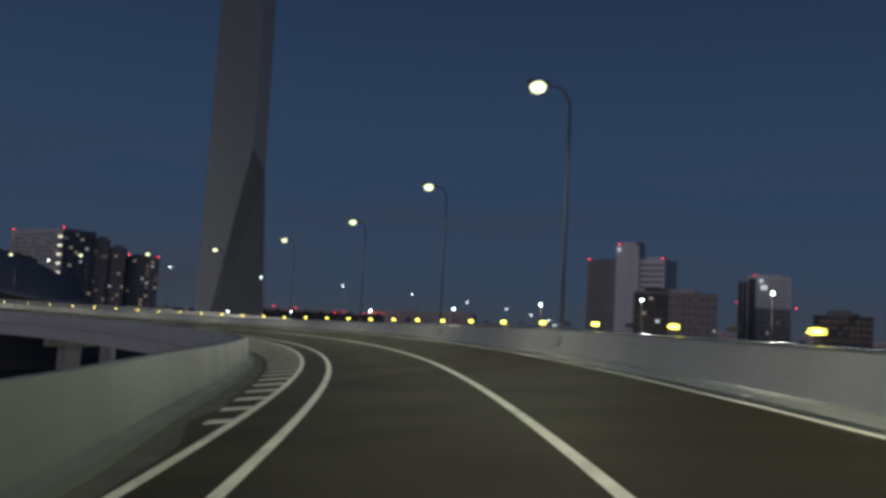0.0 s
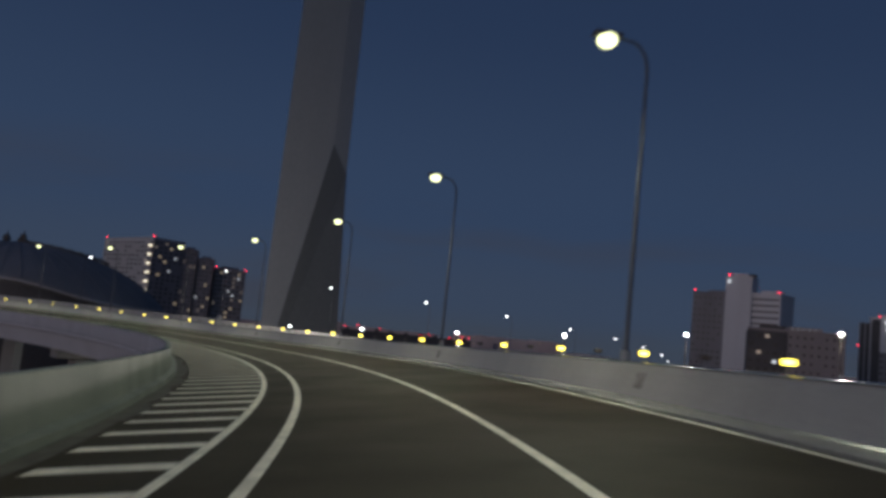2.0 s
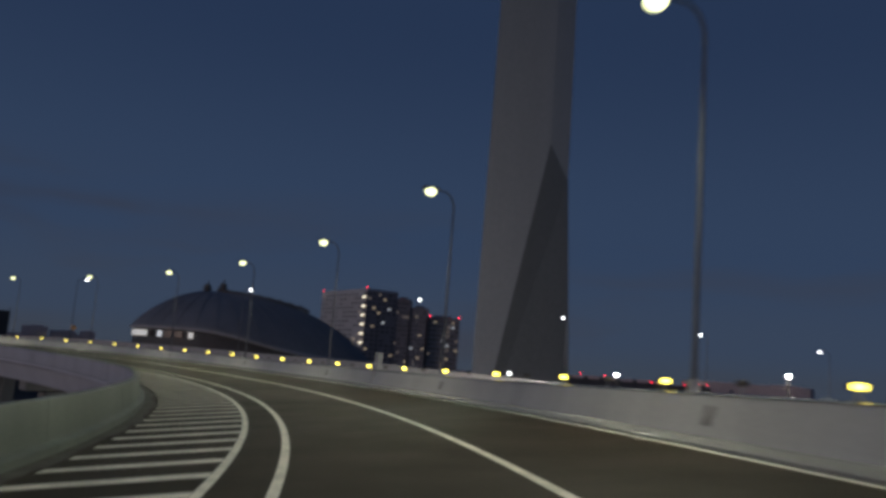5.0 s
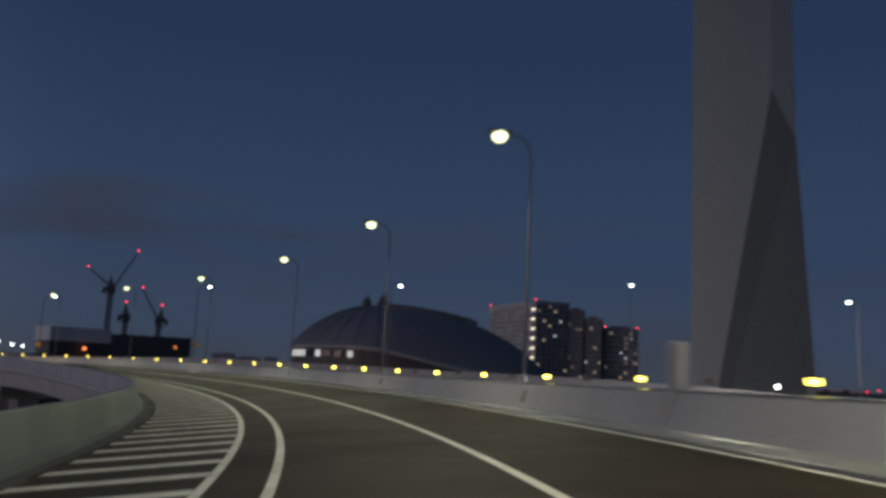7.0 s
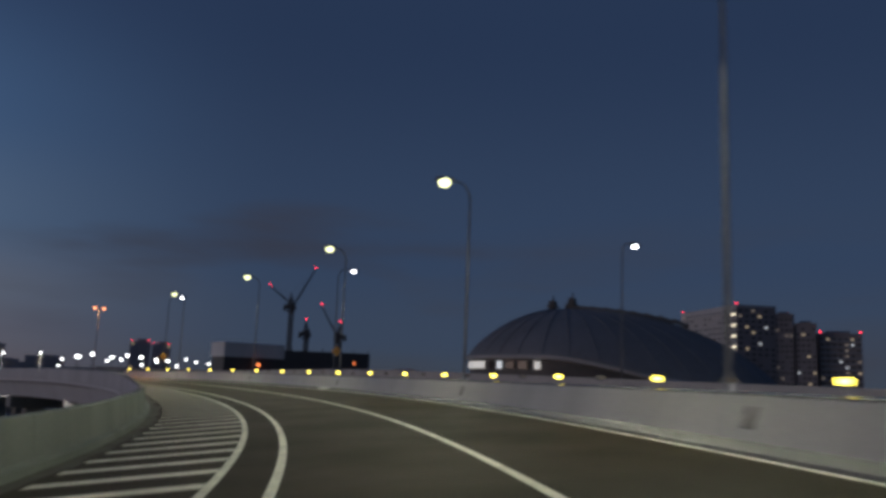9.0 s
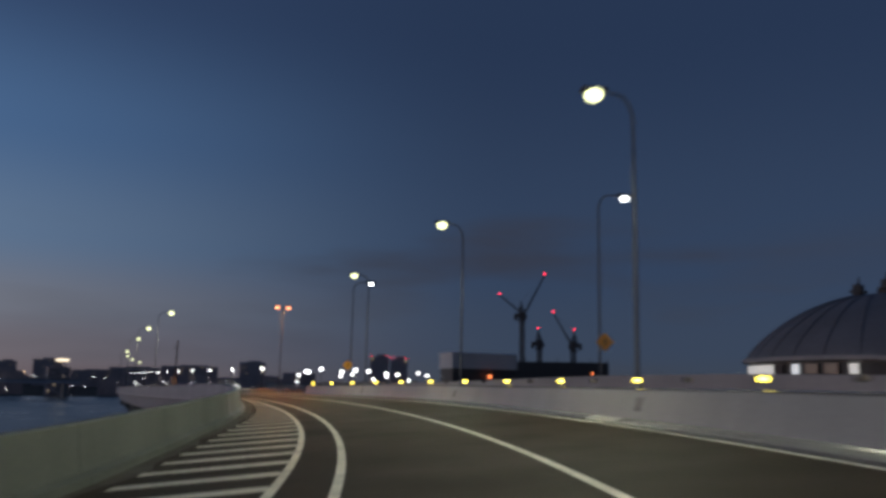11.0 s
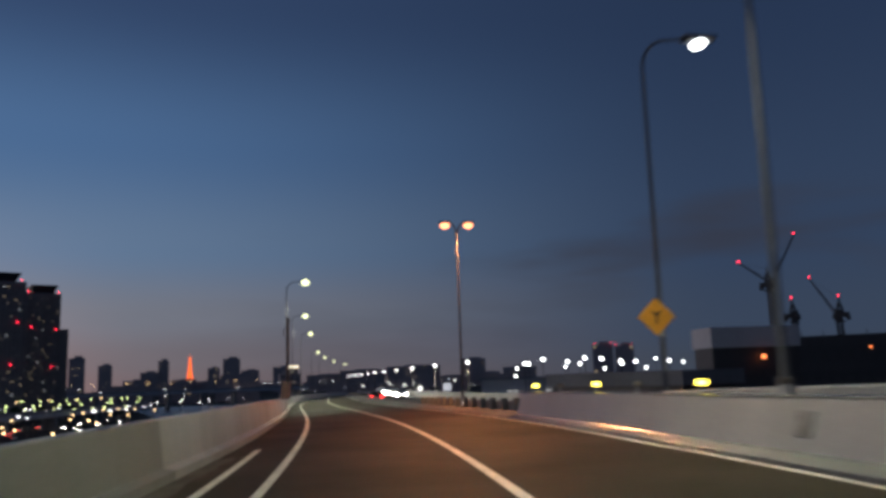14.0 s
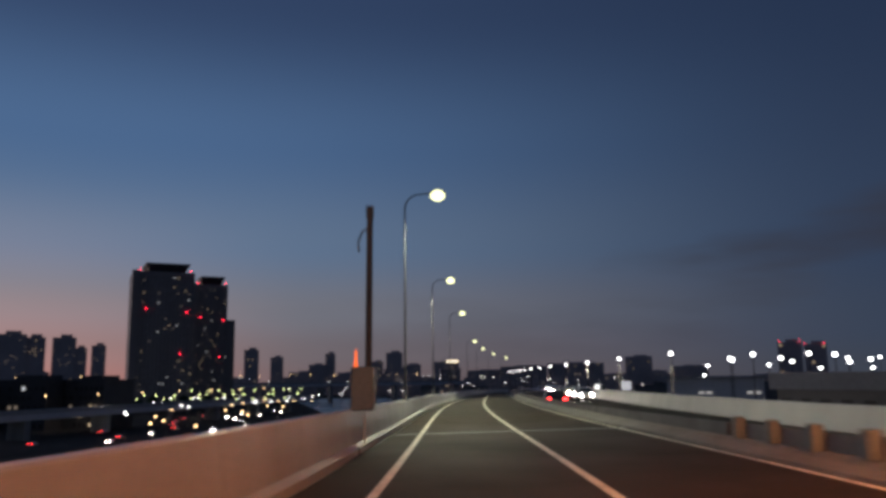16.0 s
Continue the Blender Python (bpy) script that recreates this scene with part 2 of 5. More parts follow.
WALL_APART = material("apartment_render", (0.52, 0.51, 0.5), 0.75, vary=0.2, fine=1.5, coarse=0.08, bump=0.03, streaks=True)
WALL_DARK = material("dark_cladding", (0.07, 0.066, 0.064), 0.6, vary=0.3, fine=1.5, coarse=0.1, bump=0.03)
# far walls: the haze of distance is put into this pinkish pale colour
WALL_HAZE = material("hazed_city_wall", (0.58, 0.46, 0.42), 0.8, vary=0.3, fine=0.3, coarse=0.02, bump=0)
CONCRETE_SMOOTH = material("trowelled_concrete", (0.23, 0.226, 0.21), 0.23, vary=0.16, fine=14, coarse=0.25, bump=0.08)
RUST_PANEL = material("weathered_brown_panel", (0.16, 0.145, 0.13), 0.7, 0.1, vary=0.4, fine=9, coarse=0.8, bump=0.1)
PANE = glass("dark_window_glass", (0.06, 0.053, 0.05))
SIGN_YELLOW = material("warning_sign_yellow", (0.68, 0.29, 0.02), 0.5, vary=0.12, fine=8, coarse=1.5, bump=0.02)
BLACK = material("black_paint", (0.015, 0.015, 0.015), 0.5, vary=0.3, fine=12, coarse=2, bump=0)
RUBBER = material("tyre_rubber", (0.02, 0.02, 0.02), 0.9, vary=0.3, fine=20, coarse=2, bump=0.05)
CAR_WHITE = material("white_car_paint", (0.6, 0.6, 0.6), 0.25, 0.1, vary=0.08, fine=5, coarse=1, bump=0)
CAR_DARK = material("dark_car_paint", (0.05, 0.05, 0.06), 0.25, 0.2, vary=0.1, fine=5, coarse=1, bump=0)
LEAF = material("leaves", (0.05, 0.085, 0.03), 0.8, vary=0.5, fine=2, coarse=0.3, bump=0.05)
BARK = material("bark", (0.09, 0.07, 0.05), 0.9, vary=0.4, fine=8, coarse=1, bump=0.2)
LAND.node_tree.nodes["Principled BSDF"].inputs["Specular IOR Level"].default_value = 0.08
WATER = material("canal_water", (0.012, 0.022, 0.035), 0.3, vary=0.2, fine=0.35, coarse=0.03, bump=0.25)
LAMP_WHITE = glow("lamp_white", (0.94, 1.0, 0.55), 2.2)
LAMP_FAR = glow("far_lamp_white", (0.95, 0.97, 1.0), 11)
POLE_PAINT = material("weathered_zinc_pole_paint", (0.125, 0.128, 0.14), 0.85, 0.0, vary=0.25, fine=12, coarse=1.5, bump=0.03)
POLE_PAINT.node_tree.nodes["Principled BSDF"].inputs["Specular IOR Level"].default_value = 0.12
PLATE = material("stained_cover_plate", (0.255, 0.246, 0.232), 0.7, vary=0.6, fine=9, coarse=2.2, bump=0.1)
ZINC = material("zinc_pole", (0.08, 0.08, 0.085), 0.7, 0.0, vary=0.25, fine=12, coarse=1.5, bump=0.03)
KERB = material("grimy_kerb_concrete", (0.17, 0.165, 0.155), 0.85, vary=0.45, fine=7, coarse=0.6, bump=0.25)
POST = material("weathered_post", (0.2, 0.205, 0.185), 0.85, vary=0.3, fine=14, coarse=2, bump=0.2)
LAMP_COOL = glow("lamp_cool_white", (0.92, 0.97, 1.0), 9)
LAMP_ORANGE = glow("lamp_sodium", (1.0, 0.36, 0.16), 3.2)
LAMP_WARM = glow("lamp_warm", (1.0, 0.66, 0.33), 9)
LAMP_GREEN = glow("lamp_greenish", (0.82, 1.0, 0.42), 7)
WALL_LAMP = glow("orange_wall_lamp", (1.0, 0.25, 0.075), 2.8)
AMBER = glow("amber_light", (1.0, 0.8, 0.1), 9)
AMBER_OFF = material("unlit_amber_lens", (0.13, 0.105, 0.08), 0.45, vary=0.15, fine=30, coarse=4, bump=0)
BEACON = glow("red_beacon", (1.0, 0.02, 0.06), 9)
MARKER = glow("marker_white", (1.0, 0.97, 0.85), 1.2)
SIGN_WHITE = glow("sign_white", (0.9, 0.93, 1.0), 0.5)
TAIL = glow("tail_light", (1.0, 0.03, 0.03), 14)
HEAD = glow("head_light", (1.0, 0.97, 0.9), 120)
WIN_WARM = glow("lit_window_warm", (1.0, 0.78, 0.5), 0.38)
WIN_WHITE = glow("lit_window_white", (0.9, 0.95, 1.0), 0.55)
HALL_WINDOW = glow("hall_window", (1.0, 0.98, 0.94), 0.38)
LANDING = glow("lit_landing", (1.0, 0.88, 0.66), 1.5)
WIN_DIM = glow("lit_window_dim", (1.0, 0.8, 0.6), 0.14)
# no floodlights stand at the tower; their light is put in as emission
TOWER_ORANGE = glow("floodlit_orange_steel", (1.0, 0.17, 0.02), 1.3)


# ---- mesh tools ----
def mesh_of(bm, name, mat, smooth=False):
    me = bpy.data.meshes.new(name)
    bm.to_mesh(me)
    bm.free()
    for m in (mat if isinstance(mat, (list, tuple)) else [mat]):
        me.materials.append(m)
    if smooth:
        for f in me.polygons:
            f.use_smooth = True
    return me


def part(name, bm, mat, parent, label="", smooth=False, at=None):
    """Links a bmesh (or a mesh made before) as one mesh object under a thing or a part."""
    me = bm if isinstance(bm, bpy.types.Mesh) else mesh_of(bm, name, mat, smooth)
    ob = new(name, me)
    if parent is not None:
        ob.parent = parent
    if at is not None:
        ob.matrix_basis = at
    if label:
        tagged(ob, label)
    return ob


def thing(name, m=None, label="", category="", group="", kind=""):
    ob = new(name)
    ob.empty_display_size = 0.2
    if m is not None:
        ob.matrix_basis = m
    return tagged(ob, label, category, group, kind)


def box(bm, size, centre=(0, 0, 0), turn=None, bevel=0.0):
    """A box of that size about its centre, added to bm; its edges are rounded by bevel."""
    m = Matrix.Translation(centre) @ (turn or Matrix.Identity(4)) @ Matrix.Diagonal((*size, 1))
    r = bmesh.ops.create_cube(bm, size=1, matrix=m)
    if bevel:
        edges = list({e for v in r["verts"] for e in v.link_edges})
        bmesh.ops.bevel(bm, geom=edges, offset=bevel, segments=2, affect="EDGES", profile=0.6)
    return bm


def rod(bm, a, b, r0, r1=None, sides=10):
    """A tapered round bar from a to b."""
    a, b = Vector(a), Vector(b)
    d = b - a
    m = Matrix.Translation((a + b) / 2) @ d.to_track_quat("Z", "Y").to_matrix().to_4x4()
    bmesh.ops.create_cone(bm, cap_ends=True, segments=sides, radius1=r0, radius2=r0 if r1 is None else r1, depth=d.length, matrix=m)
    return bm


def tube(bm, points, r0, r1, sides=8):
    """A bent tapered tube through points, as one skin."""
    points = [Vector(p) for p in points]
    rings = []
    for i, p in enumerate(points):
        d = (points[min(i + 1, len(points) - 1)] - points[max(i - 1, 0)]).normalized()
        u = d.cross(Vector((0, 1, 0)))
        u = u.normalized() if u.length > 0.01 else Vector((1, 0, 0))
        v = d.cross(u)
        r = r0 + (r1 - r0) * i / (len(points) - 1)
        rings.append([bm.verts.new(p + (u * math.cos(2 * math.pi * k / sides) + v * math.sin(2 * math.pi * k / sides)) * r) for k in range(sides)])
    for a, b in zip(rings, rings[1:]):
        for k in range(sides):
            bm.faces.new((a[k], a[(k + 1) % sides], b[(k + 1) % sides], b[k]))
    bm.faces.new(rings[0][::-1])
    bm.faces.new(rings[-1])
    bmesh.ops.recalc_face_normals(bm, faces=bm.faces)
    return bm


def ball(bm, centre, r, scale=(1, 1, 1), u=12, v=8):
    m = Matrix.Translation(centre) @ Matrix.Diagonal((*scale, 1))
    bmesh.ops.create_uvsphere(bm, u_segments=u, v_segments=v, radius=r, matrix=m)
    return bm


def slab(bm, outline, z0, z1):
    """An upright prism on a plan outline, counter-clockwise."""
    low = [bm.verts.new((x, y, z0)) for x, y in outline]
    top = [bm.verts.new((x, y, z1)) for x, y in outline]
    n = len(outline)
    for i in range(n):
        bm.faces.new((low[i], low[(i + 1) % n], top[(i + 1) % n], top[i]))
    bm.faces.new(top)
    bm.faces.new(low[::-1])
    return bm


# ---- the line of the ramp ----
# every 25 m from 20 m behind the start: curvature, crossfall (outer side higher) and grade
KNOTS = [-45 + 25 * i for i in range(23)]
CURVE = [0.00255, 0.00255, 0.00407, 0.00559, 0.00696, 0.00731, 0.00722, 0.00668, 0.00699, 0.00721, 0.00563, 0.00326, 0.00139, -0.00002, -0.0009, -0.0009, -0.0003, 0.0004, -0.0004, -0.0012, -0.0012, -0.0012, -0.0012]
CROSS = [0.06, 0.06, 0.082, 0.103, 0.111, 0.104, 0.091, 0.085, 0.091, 0.081, 0.057, 0.029, 0.02, 0.02, 0.025, 0.03, 0.034, 0.037, 0.039, 0.041, 0.041, 0.042, 0.042]
GRADE = [0.0001, 0.0001, -0.0055, -0.0121, -0.0141, -0.0149, -0.0084, -0.0042, 0.0024, 0.0038, 0.0041, -0.0053, -0.0166, -0.016, -0.0115, -0.0125, -0.0125, -0.0125, -0.0125, -0.0125, -0.0125, -0.0125, -0.0125]
STEP = 1.0
_s = np.arange(-45, 620, STEP)
_k = np.interp(_s, KNOTS, CURVE)
_h = np.cumsum(_k) * STEP
_h -= np.interp(0, _s, _h)
_x, _y = np.cumsum(-np.sin(_h)) * STEP, np.cumsum(np.cos(_h)) * STEP
_z = np.cumsum(np.interp(_s, KNOTS, GRADE)) * STEP
_x, _y, _z = (_v - np.interp(0, _s, _v) for _v in (_x, _y, _z))


def ramp(s, lat=0.0, up=0.0):
    """A point of the ramp: s metres along, lat metres to the right, up above the surface."""
    x, y, z, h, b = (float(np.interp(s, _s, v)) for v in (_x, _y, _z, _h, np.interp(_s, KNOTS, CROSS)))
    return Vector((x + math.cos(h) * lat, y + math.sin(h) * lat, z + b * lat + up))


def ramp_turn(s):
    return math.degrees(float(np.interp(s, _s, _h)))


def sweep(bm, line, stations, profile, closed=True, ends=True):
    """Carries a profile of (lat, up) pairs, which may change with s, along a line."""
    rings = []
    for s in stations:
        rings.append([bm.verts.new(line(s, a, u)) for a, u in (profile(s) if callable(profile) else profile)])
    n = len(rings[0])
    for r, q in zip(rings, rings[1:]):
        for i in range(n if closed else n - 1):
            j = (i + 1) % n
            bm.faces.new((r[i], r[j], q[j], q[i]))
    if closed and ends:
        bm.faces.new(rings[0][::-1])
        bm.faces.new(rings[-1])
    bmesh.ops.recalc_face_normals(bm, faces=bm.faces)
    return bm


def stations(a, b, step):
    n = max(1, int(round((b - a) / step)))
    return [a + (b - a) * i / n for i in range(n + 1)]


def left_edge(s):
    """Where the inner parapet's foot runs: close at first, then out beside the hatching, then back in."""
    return float(np.interp(s, [-45, 0, 8, 14, 36, 52, 70, 150, 185, 192, 207, 222, 240, 254, 266, 290, 520],
                           [-2.3, -2.35, -2.7, -3.3, -4.2, -5.2, -5.6, -5.75, -5.5, -5.2, -3.9, -3.2, -2.75, -2.6, -2.45, -2.25, -2.25]))


RIGHT = 6.2     # foot of the outer parapet
END = 560.0
BARRIER_END = 244.0


def right_edge(s):
    return RIGHT


# the parallel road that comes in from the outside and runs beside the ramp
SIDE = [(50, 290), (38.5, 259), (22.6, 228.1), (-3.7, 196.7), (-19.5, 183.8), (-37, 173), (-54, 163.6), (-77, 160.6), (-106, 160.9), (-141, 162.6), (-165, 163.9), (-200, 166.4), (-236, 168.6), (-270, 172.0), (-310, 176.5), (-352, 182)]


def _curve(points, u):
    i = min(max(int(u), 0), len(points) - 2)
    t = u - i
    p = [Vector(points[min(max(i + k, 0), len(points) - 1)]) for k in (-1, 0, 1, 2)]
    return 0.5 * ((2 * p[1]) + (p[2] - p[0]) * t + (2 * p[0] - 5 * p[1] + 4 * p[2] - p[3]) * t * t + (3 * p[1] - p[0] - 3 * p[2] + p[3]) * t ** 3)


def side_road(u, lat=0.0, up=0.0):
    """A point of the parallel road: u counts its bends, lat metres from its near parapet towards its far one."""
    a, b = _curve(SIDE, u - 0.02), _curve(SIDE, u + 0.02)
    p, d = _curve(SIDE, u), (b - a).normalized()
    z = float(np.interp(u, [0, 0.7, 1, 1.5, 2, 2.5, 3, 4, 5, 6.2, 6.9, 7.75, 8.0, 8.2, 8.5, 8.9, 9.6, 10.2, 10.9, 12.5, 15], [-10.5, -8.4, -7.1, -5.7, -4.5, -3.6, -2.7, -2.0, -1.35, -0.72, -0.65, -0.45, -0.53, -0.68, -0.95, -1.26, -1.92, -2.13, -2.5, -2.8, -3.4]))
    return Vector((p.x + d.y * lat, p.y - d.x * lat, z + up))


# ---- ground, water, ramp ----
bm = bmesh.new()
bmesh.ops.create_grid(bm, x_segments=60, y_segments=60, size=4800, matrix=Matrix.Translation((-600, 0, GROUND)))
tagged(part("ground", bm, LAND, None), "dark flat harbour land at dusk, paving and soil", "ground", kind="structure")

bm = bmesh.new()
slab(bm, [(-1075, 20), (-700, 96), (-420, 132), (-330, 148), (-345, 230), (-700, 262), (-1075, 300)], GROUND - 1.0, GROUND + 0.05)
tagged(part("water", bm, WATER, None), "calm dark blue canal water reflecting the dusk sky", "water", kind="structure")

tagged(part("road", sweep(bmesh.new(), ramp, stations(-40, END, 2.0),
              lambda s: [(left_edge(s) - 0.1, 0), (right_edge(s) + 0.1, 0), (right_edge(s) + 0.1, -0.25), (left_edge(s) - 0.1, -0.25)]), ASPHALT, None),
              "dark asphalt surface of a curving elevated ramp", "road", kind="structure")

deck = thing("viaduct", label="pale steel box girder viaduct that carries the ramp on concrete piers", category="viaduct", kind="structure")
part("girder", sweep(bmesh.new(), ramp, stations(-40, END, 2.5),
     lambda s: [(left_edge(s) - 0.62, -0.26), (right_edge(s) + 0.75, -0.26), (right_edge(s) + 0.75, -0.5), (right_edge(s) - 0.9, -0.75), (right_edge(s) - 1.5, -2.5), (left_edge(s) + 0.6, -2.5), (left_edge(s) - 0.05, -0.75), (left_edge(s) - 0.62, -0.5)]), GIRDER, deck)
for s in range(-30, 556, 42):
    c = ramp(s, (left_edge(s) + right_edge(s)) / 2)
    if abs(s - 96) < 1:
        c = ramp(s, 0.4)
    bm = bmesh.new()
    box(bm, (2.6, 2.2, c.z - 4.4 - GROUND), (0, 0, (c.z - 4.4 - GROUND) / 2), bevel=0.2)
    box(bm, (7.0, 2.2, 1.6), (0, 0, c.z - 3.5 - GROUND), bevel=0.25)
    part("pier", bm, CONCRETE_DARK, deck, at=pose(c.x, c.y, GROUND, 0, 0, ramp_turn(s)))


def parapet(name, line, stretches, outer, height, foot, lip, label, surface=None, fascia=False):
    """A cast concrete parapet in lengths with open joints between them; foot is its haunch's width."""
    ob = thing(name, label=label, category="parapet", kind="structure")
    sign = outer
    for a, b, base, step in stretches:
        slope = 0.24 if lip < 0.1 else 0.1

        def shape(s, base=base):
            e = base(s)
            return [(e, -0.02), (e + sign * 0.01, lip), (e + sign * foot, lip + 0.06), (e + sign * (foot + slope), height - 0.03), (e + sign * (foot + slope + 0.03), height),
                    (e + sign * (foot + slope + 0.26), height), (e + sign * (foot + slope + 0.28), height - 0.03), (e + sign * (foot + slope + 0.28), -0.26)]
        part("panel", sweep(bmesh.new(), line, stations(a, b - 0.02 * step, 1.7 * step), shape), surface or CONCRETE, ob)
        # thin sheet added outside, paler to stand in for skylight on that face
        if fascia:
            back = foot + slope + 0.28
            part("fascia", sweep(bmesh.new(), line, stations(a, b - 0.02 * step, 2.5 * step), lambda s, base=base, back=back: [(base(s) + sign * (back - 0.02), height - 0.05), (base(s) + sign * (back + 0.02), height - 0.06), (base(s) + sign * (back + 0.03), -0.2), (base(s) + sign * (back - 0.02), -0.2)]), FASCIA_LIT, ob, "thin outer face, pale as if lit by the sky")
    return ob


# one parapet, its colour stepped up where the lamps light it more
for name, a0, a1, surface, label in (("parapet_inner", -40, 200, CONCRETE_DIM, "long greenish grey concrete parapet on the inside of the curving ramp"),
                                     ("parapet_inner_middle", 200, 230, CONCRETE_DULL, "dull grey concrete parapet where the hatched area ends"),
                                     ("parapet_inner_far", 230, 550, CONCRETE_LIT, "paler grey concrete parapet beside the joined road")):
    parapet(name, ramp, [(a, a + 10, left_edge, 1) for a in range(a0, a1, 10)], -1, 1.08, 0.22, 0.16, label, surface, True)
parapet("parapet_outer", ramp, [(a, min(a + 10, BARRIER_END), lambda s: RIGHT, 1) for a in range(-40, 244, 10)], 1, 0.86, 0.06, 0.05,
        "long pale concrete parapet on the outside of the curving ramp")

outer = bpy.data.objects["parapet_outer"]
for a in range(-40, 244, 10):
    b = min(a + 10, BARRIER_END) - 0.02
    part("foot_strip", sweep(bmesh.new(), ramp, stations(a, b, 1.7), [(5.88, -0.02), (5.885, 0.05), (5.9, 0.065), (6.22, 0.1), (6.32, 0.175), (6.33, -0.02)]), CONCRETE_SMOOTH, outer)
    part("coping", sweep(bmesh.new(), ramp, stations(a, b, 1.7), [(6.5, 0.85), (6.5, 0.875), (6.52, 0.885), (6.79, 0.885), (6.81, 0.875), (6.81, 0.85)]), CONCRETE_SMOOTH, outer)

# ---- painted lines ----
def line_of(name, lat, width, a, b, label):
    half = width / 2
    ob = part(name, sweep(bmesh.new(), ramp, stations(a, b, 1.5), lambda s: [((lat(s) if callable(lat) else lat) - half, 0.006), ((lat(s) if callable(lat) else lat) + half, 0.006)], closed=False), PAINT, None)
    return tagged(ob, label, "lane marking", kind="structure")


line_of("trim_edge_line_left", -1.24, 0.16, -40, END, "solid white painted lane line")
line_of("trim_lane_line_right", 2.17, 0.16, -40, END, "solid white painted line between lane and wide shoulder")
line_of("trim_edge_line_right", lambda s: 5.73 if s < 300 else 5.73 + 0.25 * min(1, (s - 300) / 60), 0.13, -40, END, "thin white painted edge line beside the kerb")
line_of("trim_hatching_edge", -2.19, 0.16, 4, 236, "white painted border of the hatched area")
hatch = thing("hatching", label="white painted hatching bars beside the lane", category="road marking", kind="structure")
s = 9.1
while s < 232:
    e = left_edge(s) + 0.55
    if e < -2.6:
        bm = bmesh.new()
        n = 4
        for i in range(n):
            q = []
            for f, w in ((i / n, -0.27), ((i + 1) / n, -0.27), ((i + 1) / n, 0.27), (i / n, 0.27)):
                a = -2.28 + (e + 2.28) * f
                q.append(bm.verts.new(ramp(s + w - 0.2 * (-2.28 - a), a, 0.007)))
            bm.faces.new(q[::-1])
        part("bar", bm, PAINT, hatch)
    s += 2.005

# grit and dust that has gathered along the foot of the inner parapet
def grit_edge(s):
    return 0.42 + 0.3 * noise.noise((s * 0.35, 0.0, 3.1)) + 0.16 * noise.noise((s * 1.7, 4.0, 0.0))


tagged(part("trim_grit", sweep(bmesh.new(), ramp, stations(-8, 234, 0.6), lambda s: [(left_edge(s) - 0.02, 0.004), (left_edge(s) + max(0.08, grit_edge(s)), 0.0045)], closed=False), GRIT, None),
       "pale grit and dust along the foot of the parapet", "grit", kind="structure")

# ---- kerb and posts where the roads join ----
def kerb_shift(s):
    return 0.35 * min(1, max(0, (s - 262) / 60))


kerb = part("kerb_median", sweep(bmesh.new(), ramp, stations(244.0, 540, 2), lambda s: [(kerb_shift(s) + a, b) for a, b in ((5.9, -0.02), (5.93, 0.06), (6.3, 0.13), (6.45, 0.2), (6.7, 0.21), (6.75, -0.02))]), KERB, None)
tagged(kerb, "low worn concrete kerb between the two joining roads", "kerb", kind="structure")
rail = thing("guard_rail", label="low guard rail of pale stubby posts and brown panels", category="guard rail")
bm = bmesh.new()
box(bm, (0.24, 0.3, 0.5), (0, 0, 0.24), bevel=0.04)
post_mesh = mesh_of(bm, "post", POST)
for i in range(13):
    s = 244.8 + 2.05 * i
    p = ramp(s, 6.5 + kerb_shift(s), 0.2)
    part("post", post_mesh, None, rail, at=pose(p.x, p.y, p.z, 0, 0, ramp_turn(s)))
for i in range(12):
    s = 244.8 + 2.05 * i
    part("panel", sweep(bmesh.new(), ramp, [s + 0.2, s + 1.02, s + 1.85], lambda q: [(6.5 + kerb_shift(q) + a, 0.2 + b) for a, b in ((0.1, 0), (0.1, 0.34), (0.14, 0.34), (0.14, 0))]), RUST_PANEL, rail)
part("rail", sweep(bmesh.new(), ramp, stations(244.5, 270, 2), lambda s: [(6.62 + kerb_shift(s) + a, 0.26 + b) for a, b in ((0, 0), (0.03, 0.05), (0.03, 0.08), (0, 0.12), (0.07, 0.12), (0.07, 0))]), STEEL, rail)
part("guard_panel", sweep(bmesh.new(), ramp, stations(270.4, 530, 2.5), lambda s: [(6.55 + kerb_shift(s) + x, z) for x, z in ((0, 0.2), (0.02, 0.52), (0.1, 0.52), (0.12, 0.2))]), DARK_STEEL, rail)

# ---- expansion joint ----
joint = part("trim_expansion_joint", sweep(bmesh.new(), ramp, [279.3, 279.42, 279.54, 279.66], lambda s: [(left_edge(s) + 0.1, 0.008), (6.05, 0.008)], closed=False), STEEL, None)
tagged(joint, "narrow worn steel expansion joint across the road", "expansion joint", kind="structure")

# ---- the parallel road ----
U1 = len(SIDE) - 1.02
tagged(part("road_parallel", sweep(bmesh.new(), side_road, stations(0, U1, 0.08), [(0.2, 0), (9.3, 0), (9.3, -0.3), (0.2, -0.3)]), ASPHALT, None),
       "dark asphalt of the parallel elevated road", "road", kind="structure")
side = thing("viaduct_parallel", label="second elevated road beside the ramp on concrete piers", category="viaduct", kind="structure")
part("girder", sweep(bmesh.new(), side_road, stations(0, U1, 0.1), [(-0.3, -0.31), (9.8, -0.31), (9.8, -0.6), (8.2, -2.4), (1.3, -2.4), (-0.3, -0.6)]), GIRDER, side)
